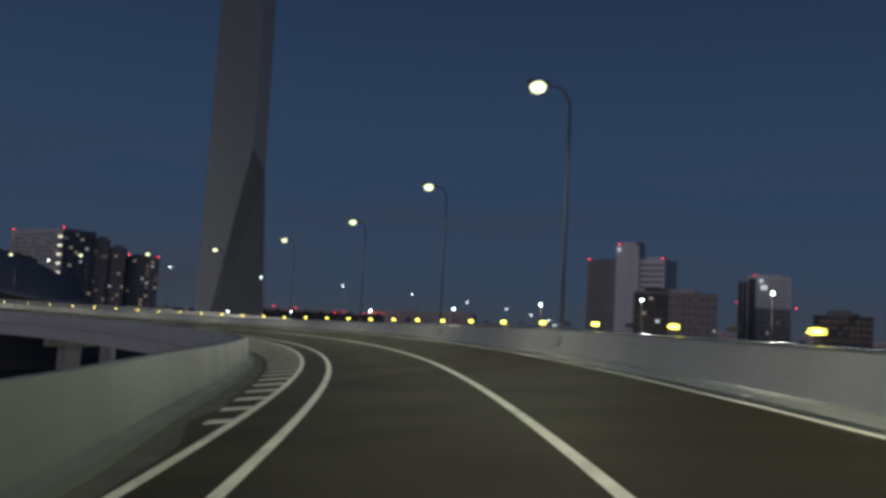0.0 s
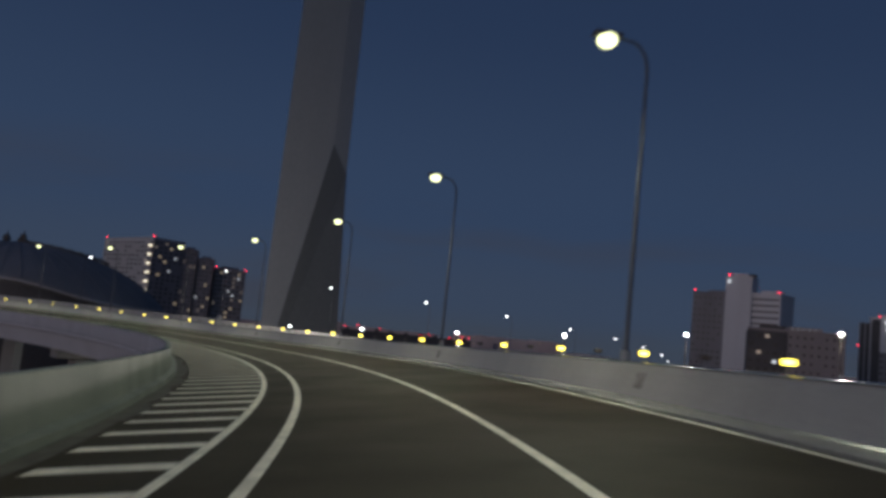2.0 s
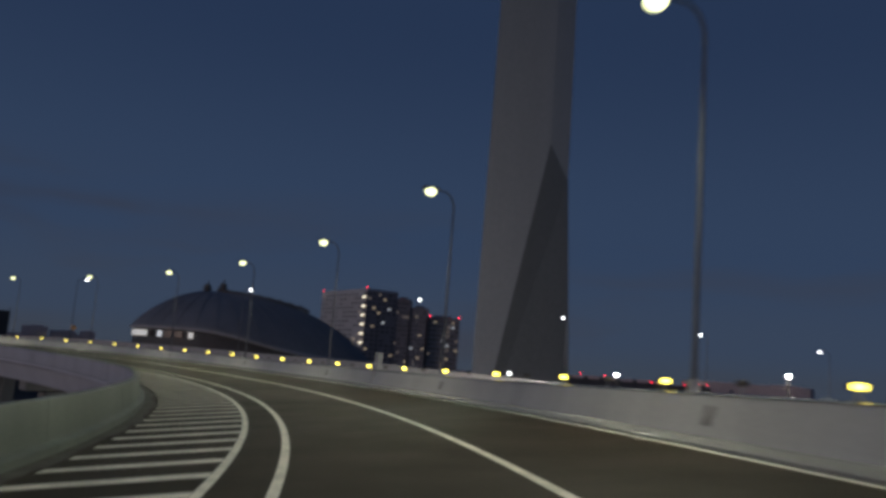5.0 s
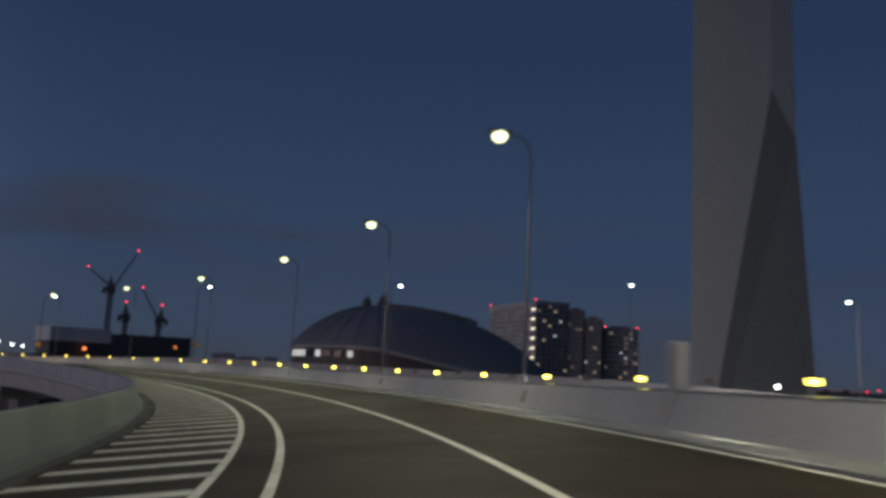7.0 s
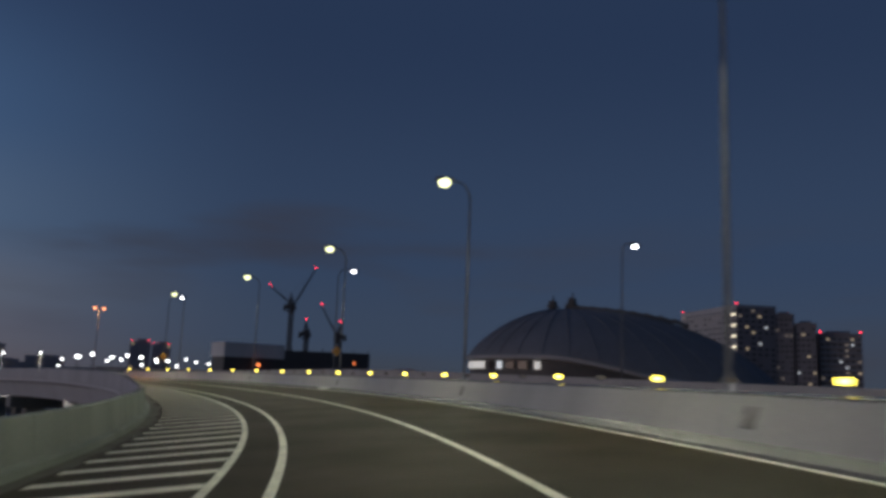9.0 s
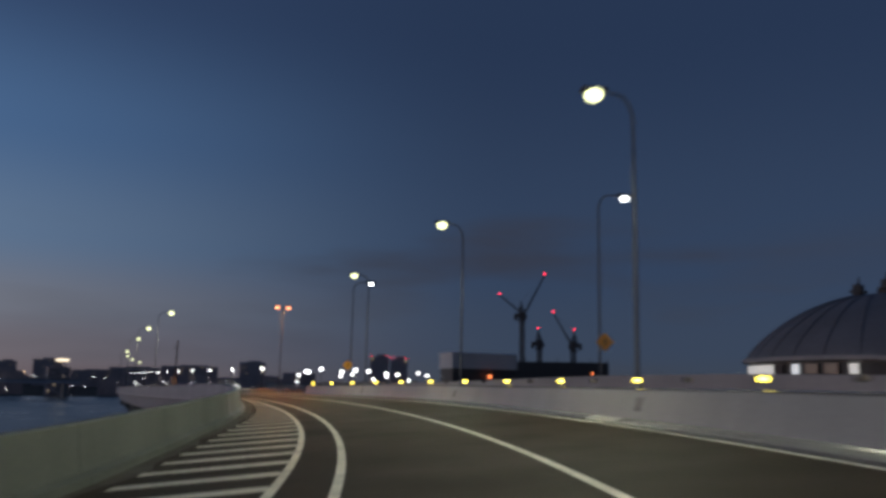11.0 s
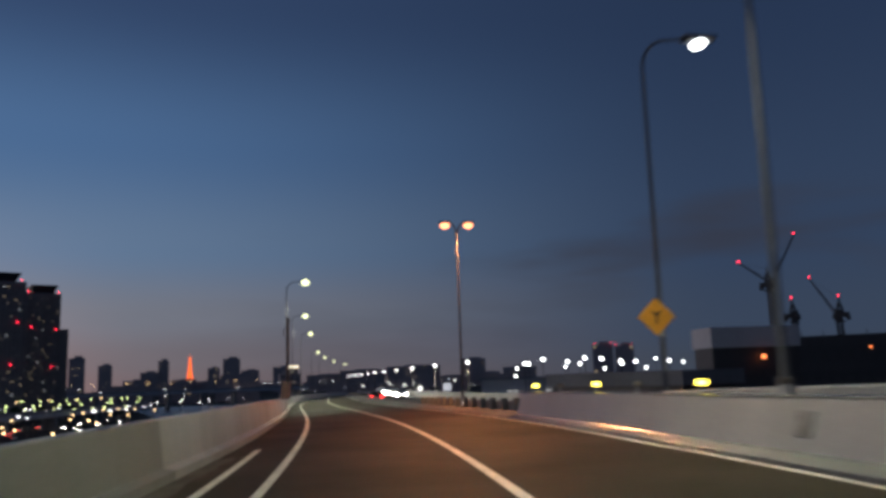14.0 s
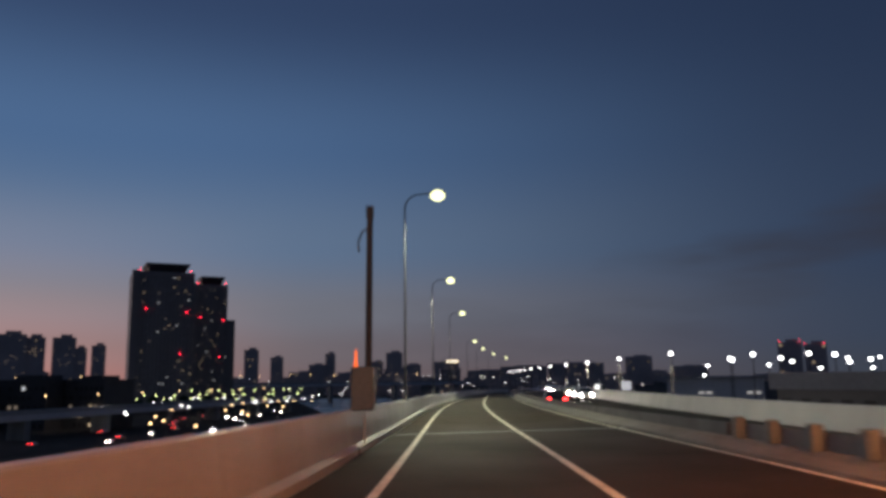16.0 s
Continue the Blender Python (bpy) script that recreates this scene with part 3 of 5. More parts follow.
for i in range(0, 15):
    c = side_road(i + 0.5, 4.75)
    bm = bmesh.new()
    box(bm, (2.4, 2.4, c.z - 3.4 - GROUND), (0, 0, (c.z - 3.4 - GROUND) / 2), bevel=0.2)
    box(bm, (3.4, 3.4, 1.1), (0, 0, c.z - 2.95 - GROUND), bevel=0.2)
    part("pier", bm, CONCRETE_DARK, side, at=pose(c.x, c.y, GROUND, 0, 0, 0))
parapet("parapet_side_near", lambda u, a, b: side_road(u, a + 0.2, b), [(0.5 * i, 0.5 * i + 0.5, lambda u: 0.4, 0.05) for i in range(0, 18)], -1, 1.15, 0.06, 0.05,
        "concrete parapet of the parallel road facing the ramp")
parapet("parapet_side_low", lambda u, a, b: side_road(u, a + 0.2, b), [(9.0 + 0.25 * i, 9.25 + 0.25 * i, lambda u: 0.4, 0.025) for i in range(0, 6)], -1, 0.78, 0.06, 0.05,
        "low worn concrete wall between the parallel road and the kerb")
parapet("parapet_side_far", lambda u, a, b: side_road(u, a, b), [(0.5 * i, 0.5 * i + 0.5, lambda u: 9.0, 0.05) for i in range(0, 29)], 1, 1.15, 0.06, 0.05,
        "concrete parapet on the far side of the parallel road")


# ---- street lamps ----
def street_lamp(name, height, reach, face, label, group, colour=None, head=(0.8, 0.36, 0.14), heads=1, lens=(0.4, 0.34, 0.22)):
    """A tapered pole that bends into an arm along +x, with a flat luminaire at its tip; the pole stands at the origin."""
    ob = thing(name, label=label, category="street lamp", group=group)
    bm = bmesh.new()
    box(bm, (0.42, 0.42, 0.05), (0, 0, 0.025), bevel=0.01)
    rod(bm, (0, 0, 0.04), (0, 0, 0.5), 0.13, 0.12, 12)
    part("base", bm, STEEL, ob)
    bm = bmesh.new()
    rod(bm, (0, 0, 0.4), (0, 0, height - 0.75), 0.065, 0.042, 12)
    part("pole", bm, colour or POLE_PAINT, ob)
    for side in (1, -1)[:heads]:
        bend = [(side * reach * 0.45 * (1 - math.cos(radians(15 * k))), 0, height - 0.76 + 0.8 * math.sin(radians(15 * k))) for k in range(7)]
        part("arm", tube(bmesh.new(), bend + [(side * (reach - head[0] / 2 + 0.12), 0, height + 0.1)], 0.045, 0.035), colour or POLE_PAINT, ob)
        bm = bmesh.new()
        box(bm, head, (side * reach, 0, height + 0.12), bevel=0.06)
        lum = part("luminaire", bm, POLE_PAINT, ob)
        bm = bmesh.new()
        ball(bm, (side * reach, 0, height - 0.03), 0.5, lens, 18, 12)
        part("lens", bm, face, lum, "glowing lamp lens", smooth=True)
    return ob


def lamp_light(p, power, colour, aim=(0, 0, -1), wide=168, blend=0.6):
    """The light that a street lamp throws down."""
    d = bpy.data.lights.new("street_light", "SPOT")
    d.energy, d.color, d.spot_size, d.spot_blend, d.shadow_soft_size = power, colour, radians(wide), blend, 0.25
    o = new("street_light", d)
    o.matrix_basis = look(p, Vector(p) + Vector(aim))
    return o


WHITE_LIGHT, SODIUM_LIGHT = (0.98, 1.0, 0.74), (1.0, 0.36, 0.13)
ramp_lamp = street_lamp("street_lamp", 8.8, 1.2, LAMP_WHITE, "tall grey steel street lamp with one glowing arm on the parapet", "lamps along the ramp", lens=(0.57, 0.52, 0.44))
RAMP_LAMPS = [8.4, 27.4, 49.3, 69.0, 88.5, 108.7, 128.2, 147.2, 166.1, 186.8, 206.6, 227.5]
PLATES = [6.7, 26.65, 46.8, 67.2, 86.7, 106.7, 126.4, 145.4, 164.4, 185.2, 205.5, 225.9]
for i, s in enumerate(RAMP_LAMPS):
    p = ramp(s, RIGHT + (0.47 if i == 1 else 0.85), 0.62)
    m = pose(p.x, p.y, p.z, 0, 0, ramp_turn(s) + 180)
    if i:
        copy_thing(ramp_lamp, m)
    else:
        ramp_lamp.matrix_basis = m
    p = ramp(PLATES[i], RIGHT + 0.19, 0.5)
    part("cover_plate", box(bmesh.new(), (0.05, 0.44, 0.38), bevel=0.012), PLATE, outer, "small stained cover plate", at=pose(p.x, p.y, p.z, 0, 17, ramp_turn(PLATES[i])))
    lamp_light(m @ Vector((1.2, 0, 8.4)), 2500, WHITE_LIGHT, m.to_3x3() @ Vector((0.66, 0, -0.75)), 157, 0.75)

SIGN_LAMPS = []
side_lamp = street_lamp("street_lamp", 9.4, 1.6, LAMP_COOL, "tall steel street lamp of the parallel road, arm lit", "lamps along the parallel road", head=(0.9, 0.36, 0.14))
first = True
for x, y, foot in ((43.1, 270, -8.5), (39.6, 261.4, -6.9), (32.2, 244.2, -5.5), (22.6, 228.1, -4.3), (10.6, 212.9, -3.4), (-3.7, 196.7, -2.5), (-19.5, 183.8, -1.8), (-36.6, 174, -1.2),
                   (-53.3, 163.8, -0.5), (-77.2, 160.6, -0.5), (-106, 160.9, -0.1), (-141, 162.3, -0.75)):
    u = min((k * 0.02 for k in range(700)), key=lambda k: (_curve(SIDE, k) - Vector((x, y))).length)
    a, b = _curve(SIDE, u - 0.05), _curve(SIDE, u + 0.05)
    d = (b - a).normalized()
    p = side_road(u, 0.15)
    m = pose(p.x, p.y, foot, 0, 0, math.degrees(math.atan2(-d.x, d.y)))
    if first:
        side_lamp.matrix_basis = m
        first = False
    else:
        copy_thing(side_lamp, m)
    if x < -100:
        SIGN_LAMPS.append(p)
    if x < 0:
        lamp_light(m @ Vector((1.6, 0, 9.15)), 800, (0.95, 0.97, 1.0), m.to_3x3() @ Vector((0.45, 0, -0.9)), 132)

# lamps on the inner side once the roads have joined
main_lamp = street_lamp("street_lamp", 10.7, 1.75, LAMP_WHITE, "tall steel street lamp with one glowing arm over the joined road", "lamps along the joined road", lens=(0.78, 0.72, 0.6))
for i, s in enumerate((292, 326.5, 361, 430, 464.5, 499, 533.5)):
    p = ramp(s, left_edge(s) - 0.3, 1.08)
    m = pose(p.x, p.y, p.z, 0, 0, ramp_turn(s))
    if i:
        copy_thing(main_lamp, m)
    else:
        main_lamp.matrix_basis = m
    if i < 3:
        lamp_light(m @ Vector((1.75, 0, 10.3)), 8000, (0.97, 1.0, 0.7), m.to_3x3() @ Vector((0.3, 0, -0.95)), 160)

twin = street_lamp("street_lamp_twin", 9.35, 0.62, LAMP_ORANGE, "twin-armed steel street lamp with orange sodium heads", "", colour=ZINC, head=(0.6, 0.3, 0.12), heads=2, lens=(0.5, 0.4, 0.36))
p = ramp(255.7, 6.5, 0.2)
twin.matrix_basis = pose(p.x, p.y, p.z, 0, 0, ramp_turn(255.7))
for k in (-0.62, 0.62):
    lamp_light(twin.matrix_basis @ Vector((k, 0, 9.0)), 2750, SODIUM_LIGHT, twin.matrix_basis.to_3x3() @ Vector((k * 0.5, 0, -1)), 172, 0.25)

# ---- amber delineator lights on the outer parapet ----
def delineator(face, shell, label, lens):
    ob = thing("delineator_light", label=label, category="delineator light", group="delineators on the parapet")
    bm = bmesh.new()
    box(bm, (0.12, 0.16, 0.012), (0, 0, 0.006))
    rod(bm, (0, 0, 0.01), (0, 0, 0.14), 0.018, 0.018, 8)
    part("stem", bm, STEEL, ob)
    bm = bmesh.new()
    box(bm, (0.22, 0.1, 0.115), (0, 0.03, 0.21), bevel=0.02)
    body = part("housing", bm, shell, ob)
    bm = bmesh.new()
    box(bm, (0.2, 0.03, 0.09), (0, -0.03, 0.21), bevel=0.012)
    part("lens", bm, face, body, lens)
    return ob


# the lights flash in turn: every second one is lit, those between are dark
lit_light = delineator(AMBER, BLACK, "small amber delineator light glowing on a steel stem on the parapet", "glowing amber lens")
dark_light = delineator(AMBER_OFF, POLE_PAINT, "small delineator light with its amber lens unlit on the parapet", "unlit amber lens")
for k in range(41):
    at = float(np.interp(k, [0, 10, 17, 26, 30, 37, 40], [0.3, 59.1, 101.0, 155.5, 179.7, 223.4, 242.6]))
    for ob, s in ((lit_light, at), (dark_light, at - 3.0)):
        p = ramp(s, RIGHT + 0.46, 0.884)
        m = pose(p.x, p.y, p.z, 0, 0, ramp_turn(s))
        if k:
            copy_thing(ob, m)
        else:
            ob.matrix_basis = m

# ---- warning signs held off two of the side lamps ----
def warning_sign(p, turn, lamp):
    """A diamond plate held off a lamp's pole, whose plan position is lamp, by two arms and a clamp."""
    reach = (pose(*p, 0, 0, turn).inverted() @ Vector((lamp.x, lamp.y, p[2]))).xy
    ob = thing("warning_sign", pose(*p, 0, 0, turn), "orange-yellow diamond warning sign with black arrow, bracketed to a lamp pole", "road sign", "warning signs")
    bm = bmesh.new()
    for z in (-0.22, 0.22):
        rod(bm, (0, 0.04, z), (*reach, z), 0.025, 0.025, 8)
    rod(bm, (*reach, -0.4), (*reach, 0.4), 0.085, 0.085, 12)
    part("bracket", bm, STEEL, ob)
    bm = bmesh.new()
    box(bm, (0.62, 0.03, 0.62), (0, 0, 0), Matrix.Rotation(radians(45), 4, "Y"), bevel=0.012)
    plate = part("plate", bm, SIGN_YELLOW, ob)
    bm = bmesh.new()
    box(bm, (0.05, 0.012, 0.26), (0, -0.022, -0.04))
    box(bm, (0.05, 0.012, 0.15), (-0.045, -0.022, 0.07), Matrix.Rotation(radians(-40), 4, "Y"))
    box(bm, (0.05, 0.012, 0.15), (0.045, -0.022, 0.07), Matrix.Rotation(radians(40), 4, "Y"))
    part("arrow", bm, BLACK, plate)
    return ob


warning_sign((-105.2, 160.7, 2.15), 72, SIGN_LAMPS[0])
warning_sign((-139.9, 162.05, 1.5), 82, SIGN_LAMPS[1])

# ---- bare pole and its plinth on the inner parapet ----
pole = thing("camera_pole", label="dark bare steel pole with a short bracket on a concrete plinth", category="pole")
p = ramp(272.0, left_edge(272) - 0.08, 0.0)
pole.matrix_basis = pose(p.x, p.y, p.z, 0, 0, ramp_turn(272))
bm = bmesh.new()
box(bm, (0.6, 0.95, 1.15), (0, 0, 1.62), bevel=0.05)
part("plinth", bm, CONCRETE_DULL, pole)
bm = bmesh.new()
rod(bm, (0.12, -0.1, 1.05), (0.16, -0.1, 6.4), 0.1, 0.085, 12)
part("mast", bm, DARK_STEEL, pole)
bm = bmesh.new()
tube(bm, [(0.15, -0.1, 6.0), (-0.05, -0.1, 5.85), (-0.16, -0.1, 5.6), (-0.14, -0.1, 5.3)], 0.025, 0.025)
box(bm, (0.2, 0.2, 0.35), (0.16, -0.1, 6.4), bevel=0.03)
part("bracket", bm, DARK_STEEL, pole)
bm = bmesh.new()
box(bm, (0.05, 0.1, 0.85), (0.04, -0.1, 0.6), bevel=0.015)
part("conduit", bm, WALL_LIGHT, pole)
# pale steel cabinet on the outer parapet with a conduit down the parapet's face
cab = thing("junction_cabinet", label="pale steel junction cabinet on the outer parapet with a conduit", category="cabinet")
p = ramp(117.4, RIGHT + 0.44, 0.884)
cab.matrix_basis = pose(p.x, p.y, p.z, 0, 0, ramp_turn(117.4))
part("body", box(bmesh.new(), (0.36, 0.42, 0.98), (0, 0, 0.5), bevel=0.06), WALL_GREY, cab)
part("door", box(bmesh.new(), (0.28, 0.02, 0.82), (0, -0.214, 0.5), bevel=0.008), WALL_GREY, cab)
part("plinth", box(bmesh.new(), (0.4, 0.46, 0.05), (0, 0, 0.02), bevel=0.01), STEEL, cab)
bm = bmesh.new()
box(bm, (0.12, 0.3, 0.66), (-0.26, 0, -0.36), Matrix.Rotation(radians(16), 4, "Y"), bevel=0.03)
box(bm, (0.2, 0.26, 0.06), (-0.14, 0, 0.03), bevel=0.02)
part("conduit", bm, WALL_GREY, cab, "pale cable duct down the wall")


# ---- buildings ----
def window_mesh(w, h, mat):
    bm = bmesh.new()
    box(bm, (w, 0.16, h), (0, 0, 0))
    return mesh_of(bm, "window", mat)


def facade(ob, a, b, z0, z1, floors, bays, share, rng, w=0.62, h=0.5, lit=0.12, slabs=None, skip=0):
    """Rows of windows on the wall from a to b (seen from its right-hand side), some of them lit; slabs adds balcony fronts."""
    a, b = Vector(a), Vector(b)
    d = b - a
    n = Vector((d.y, -d.x)).normalized()
    turn = math.degrees(math.atan2(d.y, d.x))
    dz, dx = (z1 - z0) / floors, d.length / bays
    kinds = [window_mesh(dx * w, dz * h, m) for m in (PANE, WIN_WARM, WIN_WHITE, WIN_DIM)]
    for f in range(skip, floors):
        for i in range(bays):
            if rng.random() > share:
                continue
            c = a + d * ((i + 0.5) / bays) + n * 0.03
            r = rng.random()
            k = 0 if r > lit else (1 if r < lit * 0.35 else 2 if r < lit * 0.6 else 3)
            part("window", kinds[k], None, ob, at=pose(c.x, c.y, z0 + (f + 0.52) * dz, 0, 0, turn))
        if slabs:
            bm = bmesh.new()
            box(bm, (d.length * 0.97, 1.1, 0.22), (0, -0.5, 0))
            box(bm, (d.length * 0.97, 0.12, dz * 0.34), (0, -1.0, dz * 0.17))
            c = a + d * 0.5
            part("balcony", bm, slabs, ob, at=pose(c.x + n.x * 0.05, c.y + n.y * 0.05, z0 + f * dz + 0.1, 0, 0, turn))


def beacon(parent, x, y, z, r=0.42):
    bm = bmesh.new()
    rod(bm, (0, 0, 0), (0, 0, 0.8), 0.12, 0.1, 6)
    st = part("beacon_stem", bm, DARK_STEEL, parent, at=pose(x, y, z))
    bm = bmesh.new()
    ball(bm, (0, 0, 1.0), r, (1, 1, 0.8), 10, 6)
    part("beacon", bm, BEACON, st, "glowing red aviation beacon")


def tower_block(name, outline, top, wall, label, group=""):
    """A block on a plan outline from the ground to top, with a parapet and a plant room on its roof."""
    ob = thing(name, label=label, category="building", group=group)
    part("wall", slab(bmesh.new(), outline, GROUND, top), wall, ob)
    c = sum((Vector(p) for p in outline), Vector((0, 0))) / len(outline)
    inner = [c + (Vector(p) - c) * 0.55 for p in outline]
    part("plant_room", slab(bmesh.new(), [tuple(v) for v in inner], top, top + 3.0), wall, ob)
    rim = bmesh.new()
    n = len(outline)
    for i in range(n):
        p, q = Vector(outline[i]), Vector(outline[(i + 1) % n])
        p, q = c + (p - c) * 1.006, c + (q - c) * 1.006
        m = (p + q) / 2
        box(rim, ((q - p).length, 0.5, 1.2), (m.x, m.y, top + 0.45), Matrix.Rotation(math.atan2(q.y - p.y, q.x - p.x), 4, "Z"))
    part("roof_parapet", rim, wall, ob)
    return ob


rng = random.Random(7)
# apartment blocks in a row, pale front, brown sides
apa = tower_block("apartment_block", [(-332, 632), (-271, 588), (-256, 607), (-300, 690)], 51, WALL_APART, "tall pale grey apartment block with balcony floors, some windows lit", "apartment row")
facade(apa, (-332, 632), (-271, 588), GROUND, 50, 22, 12, 0.8, rng, w=0.6, h=0.34, lit=0.03, slabs=WALL_APART, skip=6)
part("side_cladding", slab(bmesh.new(), [(-271.0, 587.4), (-255.4, 607.0), (-255.9, 607.3), (-271.5, 587.8)], GROUND, 51.2), WALL_BROWN, apa, "brown tiled side wall")
facade(apa, (-270.8, 587.5), (-255.6, 606.7), GROUND, 50, 22, 6, 0.8, rng, w=0.4, h=0.36, lit=0.12, skip=6)
for f in range(9, 21, 2):
    bm = bmesh.new()
    box(bm, (4.6, 0.5, 1.3), (0, 0, 0), bevel=0.1)
    part("stair_light", bm, LANDING, apa, "brightly lit landing", at=pose(-274.5, 590.2, GROUND + 3.27 * f + 6, 0, 0, -36))
apb = tower_block("apartment_block", [(-256.5, 607), (-247, 611.5), (-262, 650), (-274, 645)], 46.5, WALL_BROWN, "brown apartment block with rows of dim windows", "apartment row")
facade(apb, (-256.5, 607), (-247, 611.5), GROUND, 45.5, 21, 4, 0.85, rng, w=0.42, h=0.36, lit=0.15, skip=5)
apd = tower_block("apartment_block", [(-246.5, 613), (-236, 617.5), (-250, 655), (-262, 650)], 41, WALL_BROWN, "brown apartment block, a step lower, with dim windows", "apartment row")
facade(apd, (-246.5, 613), (-236, 617.5), GROUND, 40, 19, 4, 0.85, rng, w=0.42, h=0.36, lit=0.17, skip=5)
apc = tower_block("apartment_block", [(-237, 624), (-216, 634), (-232, 668), (-252, 656)], 35.5, WALL_BROWN, "lower brown apartment block with lit stair landings", "apartment row")
facade(apc, (-237, 624), (-216, 634), GROUND, 34.5, 17, 7, 0.85, rng, w=0.42, h=0.4, lit=0.24, slabs=WALL_GREY, skip=5)
for ob, spots in ((apa, ((-331, 632, 51.8), (-272, 589, 51.8))), (apb, ((-256, 607.4, 47.3),)), (apc, ((-236.4, 624.4, 36.3), (-216.6, 634, 36.3)))):
    for x, y, z in spots:
        beacon(ob, x, y, z)

# office towers beyond the outer parapet
off = tower_block("office_tower", [(106, 560), (126, 552), (152, 575), (132, 592)], 46, WALL_MID, "dim grey office tower wing with faint window rows", "harbour offices")
facade(off, (106, 560), (126, 552), GROUND, 45, 18, 7, 0.8, rng, w=0.36, h=0.3, lit=0.0, skip=6)
core = tower_block("office_tower", [(124, 552), (138, 545), (146, 560), (132, 568)], 57, WALL_LIGHT, "tall pale windowless stair core of an office tower", "harbour offices")
part("roof_tank", box(bmesh.new(), (4.5, 3, 2.2), bevel=0.3), WALL_DARK, core, "small dark roof tank", at=pose(139.5, 549, 58.6, 0, 0, -26))
wing = tower_block("office_tower", [(138.5, 547), (153, 536), (166, 552), (150, 565)], 47, WALL_LIGHT, "pale office wing with dark ribbon windows", "harbour offices")
facade(wing, (138.5, 547), (153, 536), GROUND, 46, 18, 1, 1, rng, w=0.9, h=0.3, lit=0.0, skip=5)
for ob, x, y, z in ((off, 107, 560, 46.8), (core, 126, 552, 57.8), (wing, 152, 537, 47.8)):
    beacon(ob, x, y, z)
bm = bmesh.new()
box(bm, (1.8, 0.4, 2.4), (0, 0, 0), bevel=0.2)
part("roof_sign", bm, WIN_WHITE, core, "small lit white sign", at=pose(125.5, 550.6, 54.5, 0, 0, -26))
dark_office = tower_block("office_block", [(116, 466), (160, 453), (168, 480), (124, 494)], 22, WALL_BROWN, "low dark brown office block", "harbour offices")
facade(dark_office, (134, 460.6), (160, 453), GROUND, 21.5, 10, 8, 0.85, rng, w=0.3, h=0.24, lit=0.03, skip=4)
part("dark_wing", slab(bmesh.new(), [(115.6, 465.2), (134, 459.8), (140, 484), (122, 492)], GROUND, 21.6), WALL_DARK, dark_office, "darker glazed end of the block")
part("stair_head", slab(bmesh.new(), [(121.5, 464.6), (133, 461.2), (138, 482), (127, 487)], 21.6, 24.6), WALL_DARK, dark_office)
facade(dark_office, (115.6, 465.1), (134, 459.7), GROUND, 21, 10, 5, 0.8, rng, w=0.6, h=0.4, lit=0.05, skip=4)
for k in range(5):
    part("roof_light", box(bmesh.new(), (0.7, 0.4, 0.35), bevel=0.08), HALL_WINDOW, dark_office, "small pale roof light", at=pose(136 + 2.6 * k, 459.6 - 0.77 * k, 23.5, 0, 0, -16))
glass_tower = tower_block("office_tower", [(268, 690), (300, 677), (310, 702), (278, 715)], 50, WALL_LIGHT, "pale office tower with a dark glazed side and lit signs", "harbour offices")
part("lower_cladding", slab(bmesh.new(), [(274, 687.1), (300.3, 676.3), (300.5, 676.8), (274.2, 687.6)], GROUND, 24), WALL_MID, glass_tower, "darker grey lower storeys")
facade(glass_tower, (274, 687), (300.3, 676.2), GROUND, 23.5, 10, 7, 0.9, rng, w=0.5, h=0.25, lit=0.03, skip=3)
facade(glass_tower, (282, 684.3), (300, 677), 24, 49, 7, 1, 1, rng, w=0.8, h=0.1, lit=0.0)
for x, z, w, h in ((278.5, 47.2, 3, 2.6), (280.5, 41.5, 5, 3.4)):
    bm = bmesh.new()
    box(bm, (w, 0.5, h), (0, 0, 0), bevel=0.3)
    part("lit_sign", bm, WIN_WHITE, glass_tower, "white lit sign panel", at=pose(x, 690 - (x - 268) * 0.406 - 0.5, z, 0, 0, -22))
bm = bmesh.new()
slab(bm, [(262, 692.4), (269, 690), (279, 716), (272, 718.4)], GROUND, 46)
part("glazed_wing", bm, WALL_DARK, glass_tower)
part("glazed_face", slab(bmesh.new(), [(269, 689.0), (274.4, 686.8), (274.6, 687.4), (269.2, 689.6)], GROUND, 49), WALL_DARK, glass_tower, "dark glazed strip")
for x in (261.4, 265, 268.6, 271.6):
    part("fin", box(bmesh.new(), (0.9, 0.7, 68), bevel=0.1), WALL_GREY, glass_tower, "pale upright fin", at=pose(x, 692.1 - (x - 262.6) * 0.38, GROUND + 34, 0, 0, -21))
beacon(glass_tower, 260.5, 693, 27)
beacon(glass_tower, 274, 688.4, 51)
beacon(glass_tower, 305, 676, 24)
low = tower_block("office_block", [(299, 633), (336, 614), (350, 640), (312, 660)], 18, WALL_DARK, "low dark block with plant on its roof", "harbour offices")
part("stair_tower", slab(bmesh.new(), [(308, 627.4), (322, 620.2), (328, 632), (314, 639)], 18, 23.5), WALL_MID, low)
facade(low, (299, 633), (336, 614), GROUND, 17, 8, 10, 0.8, rng, lit=0.02, skip=4)

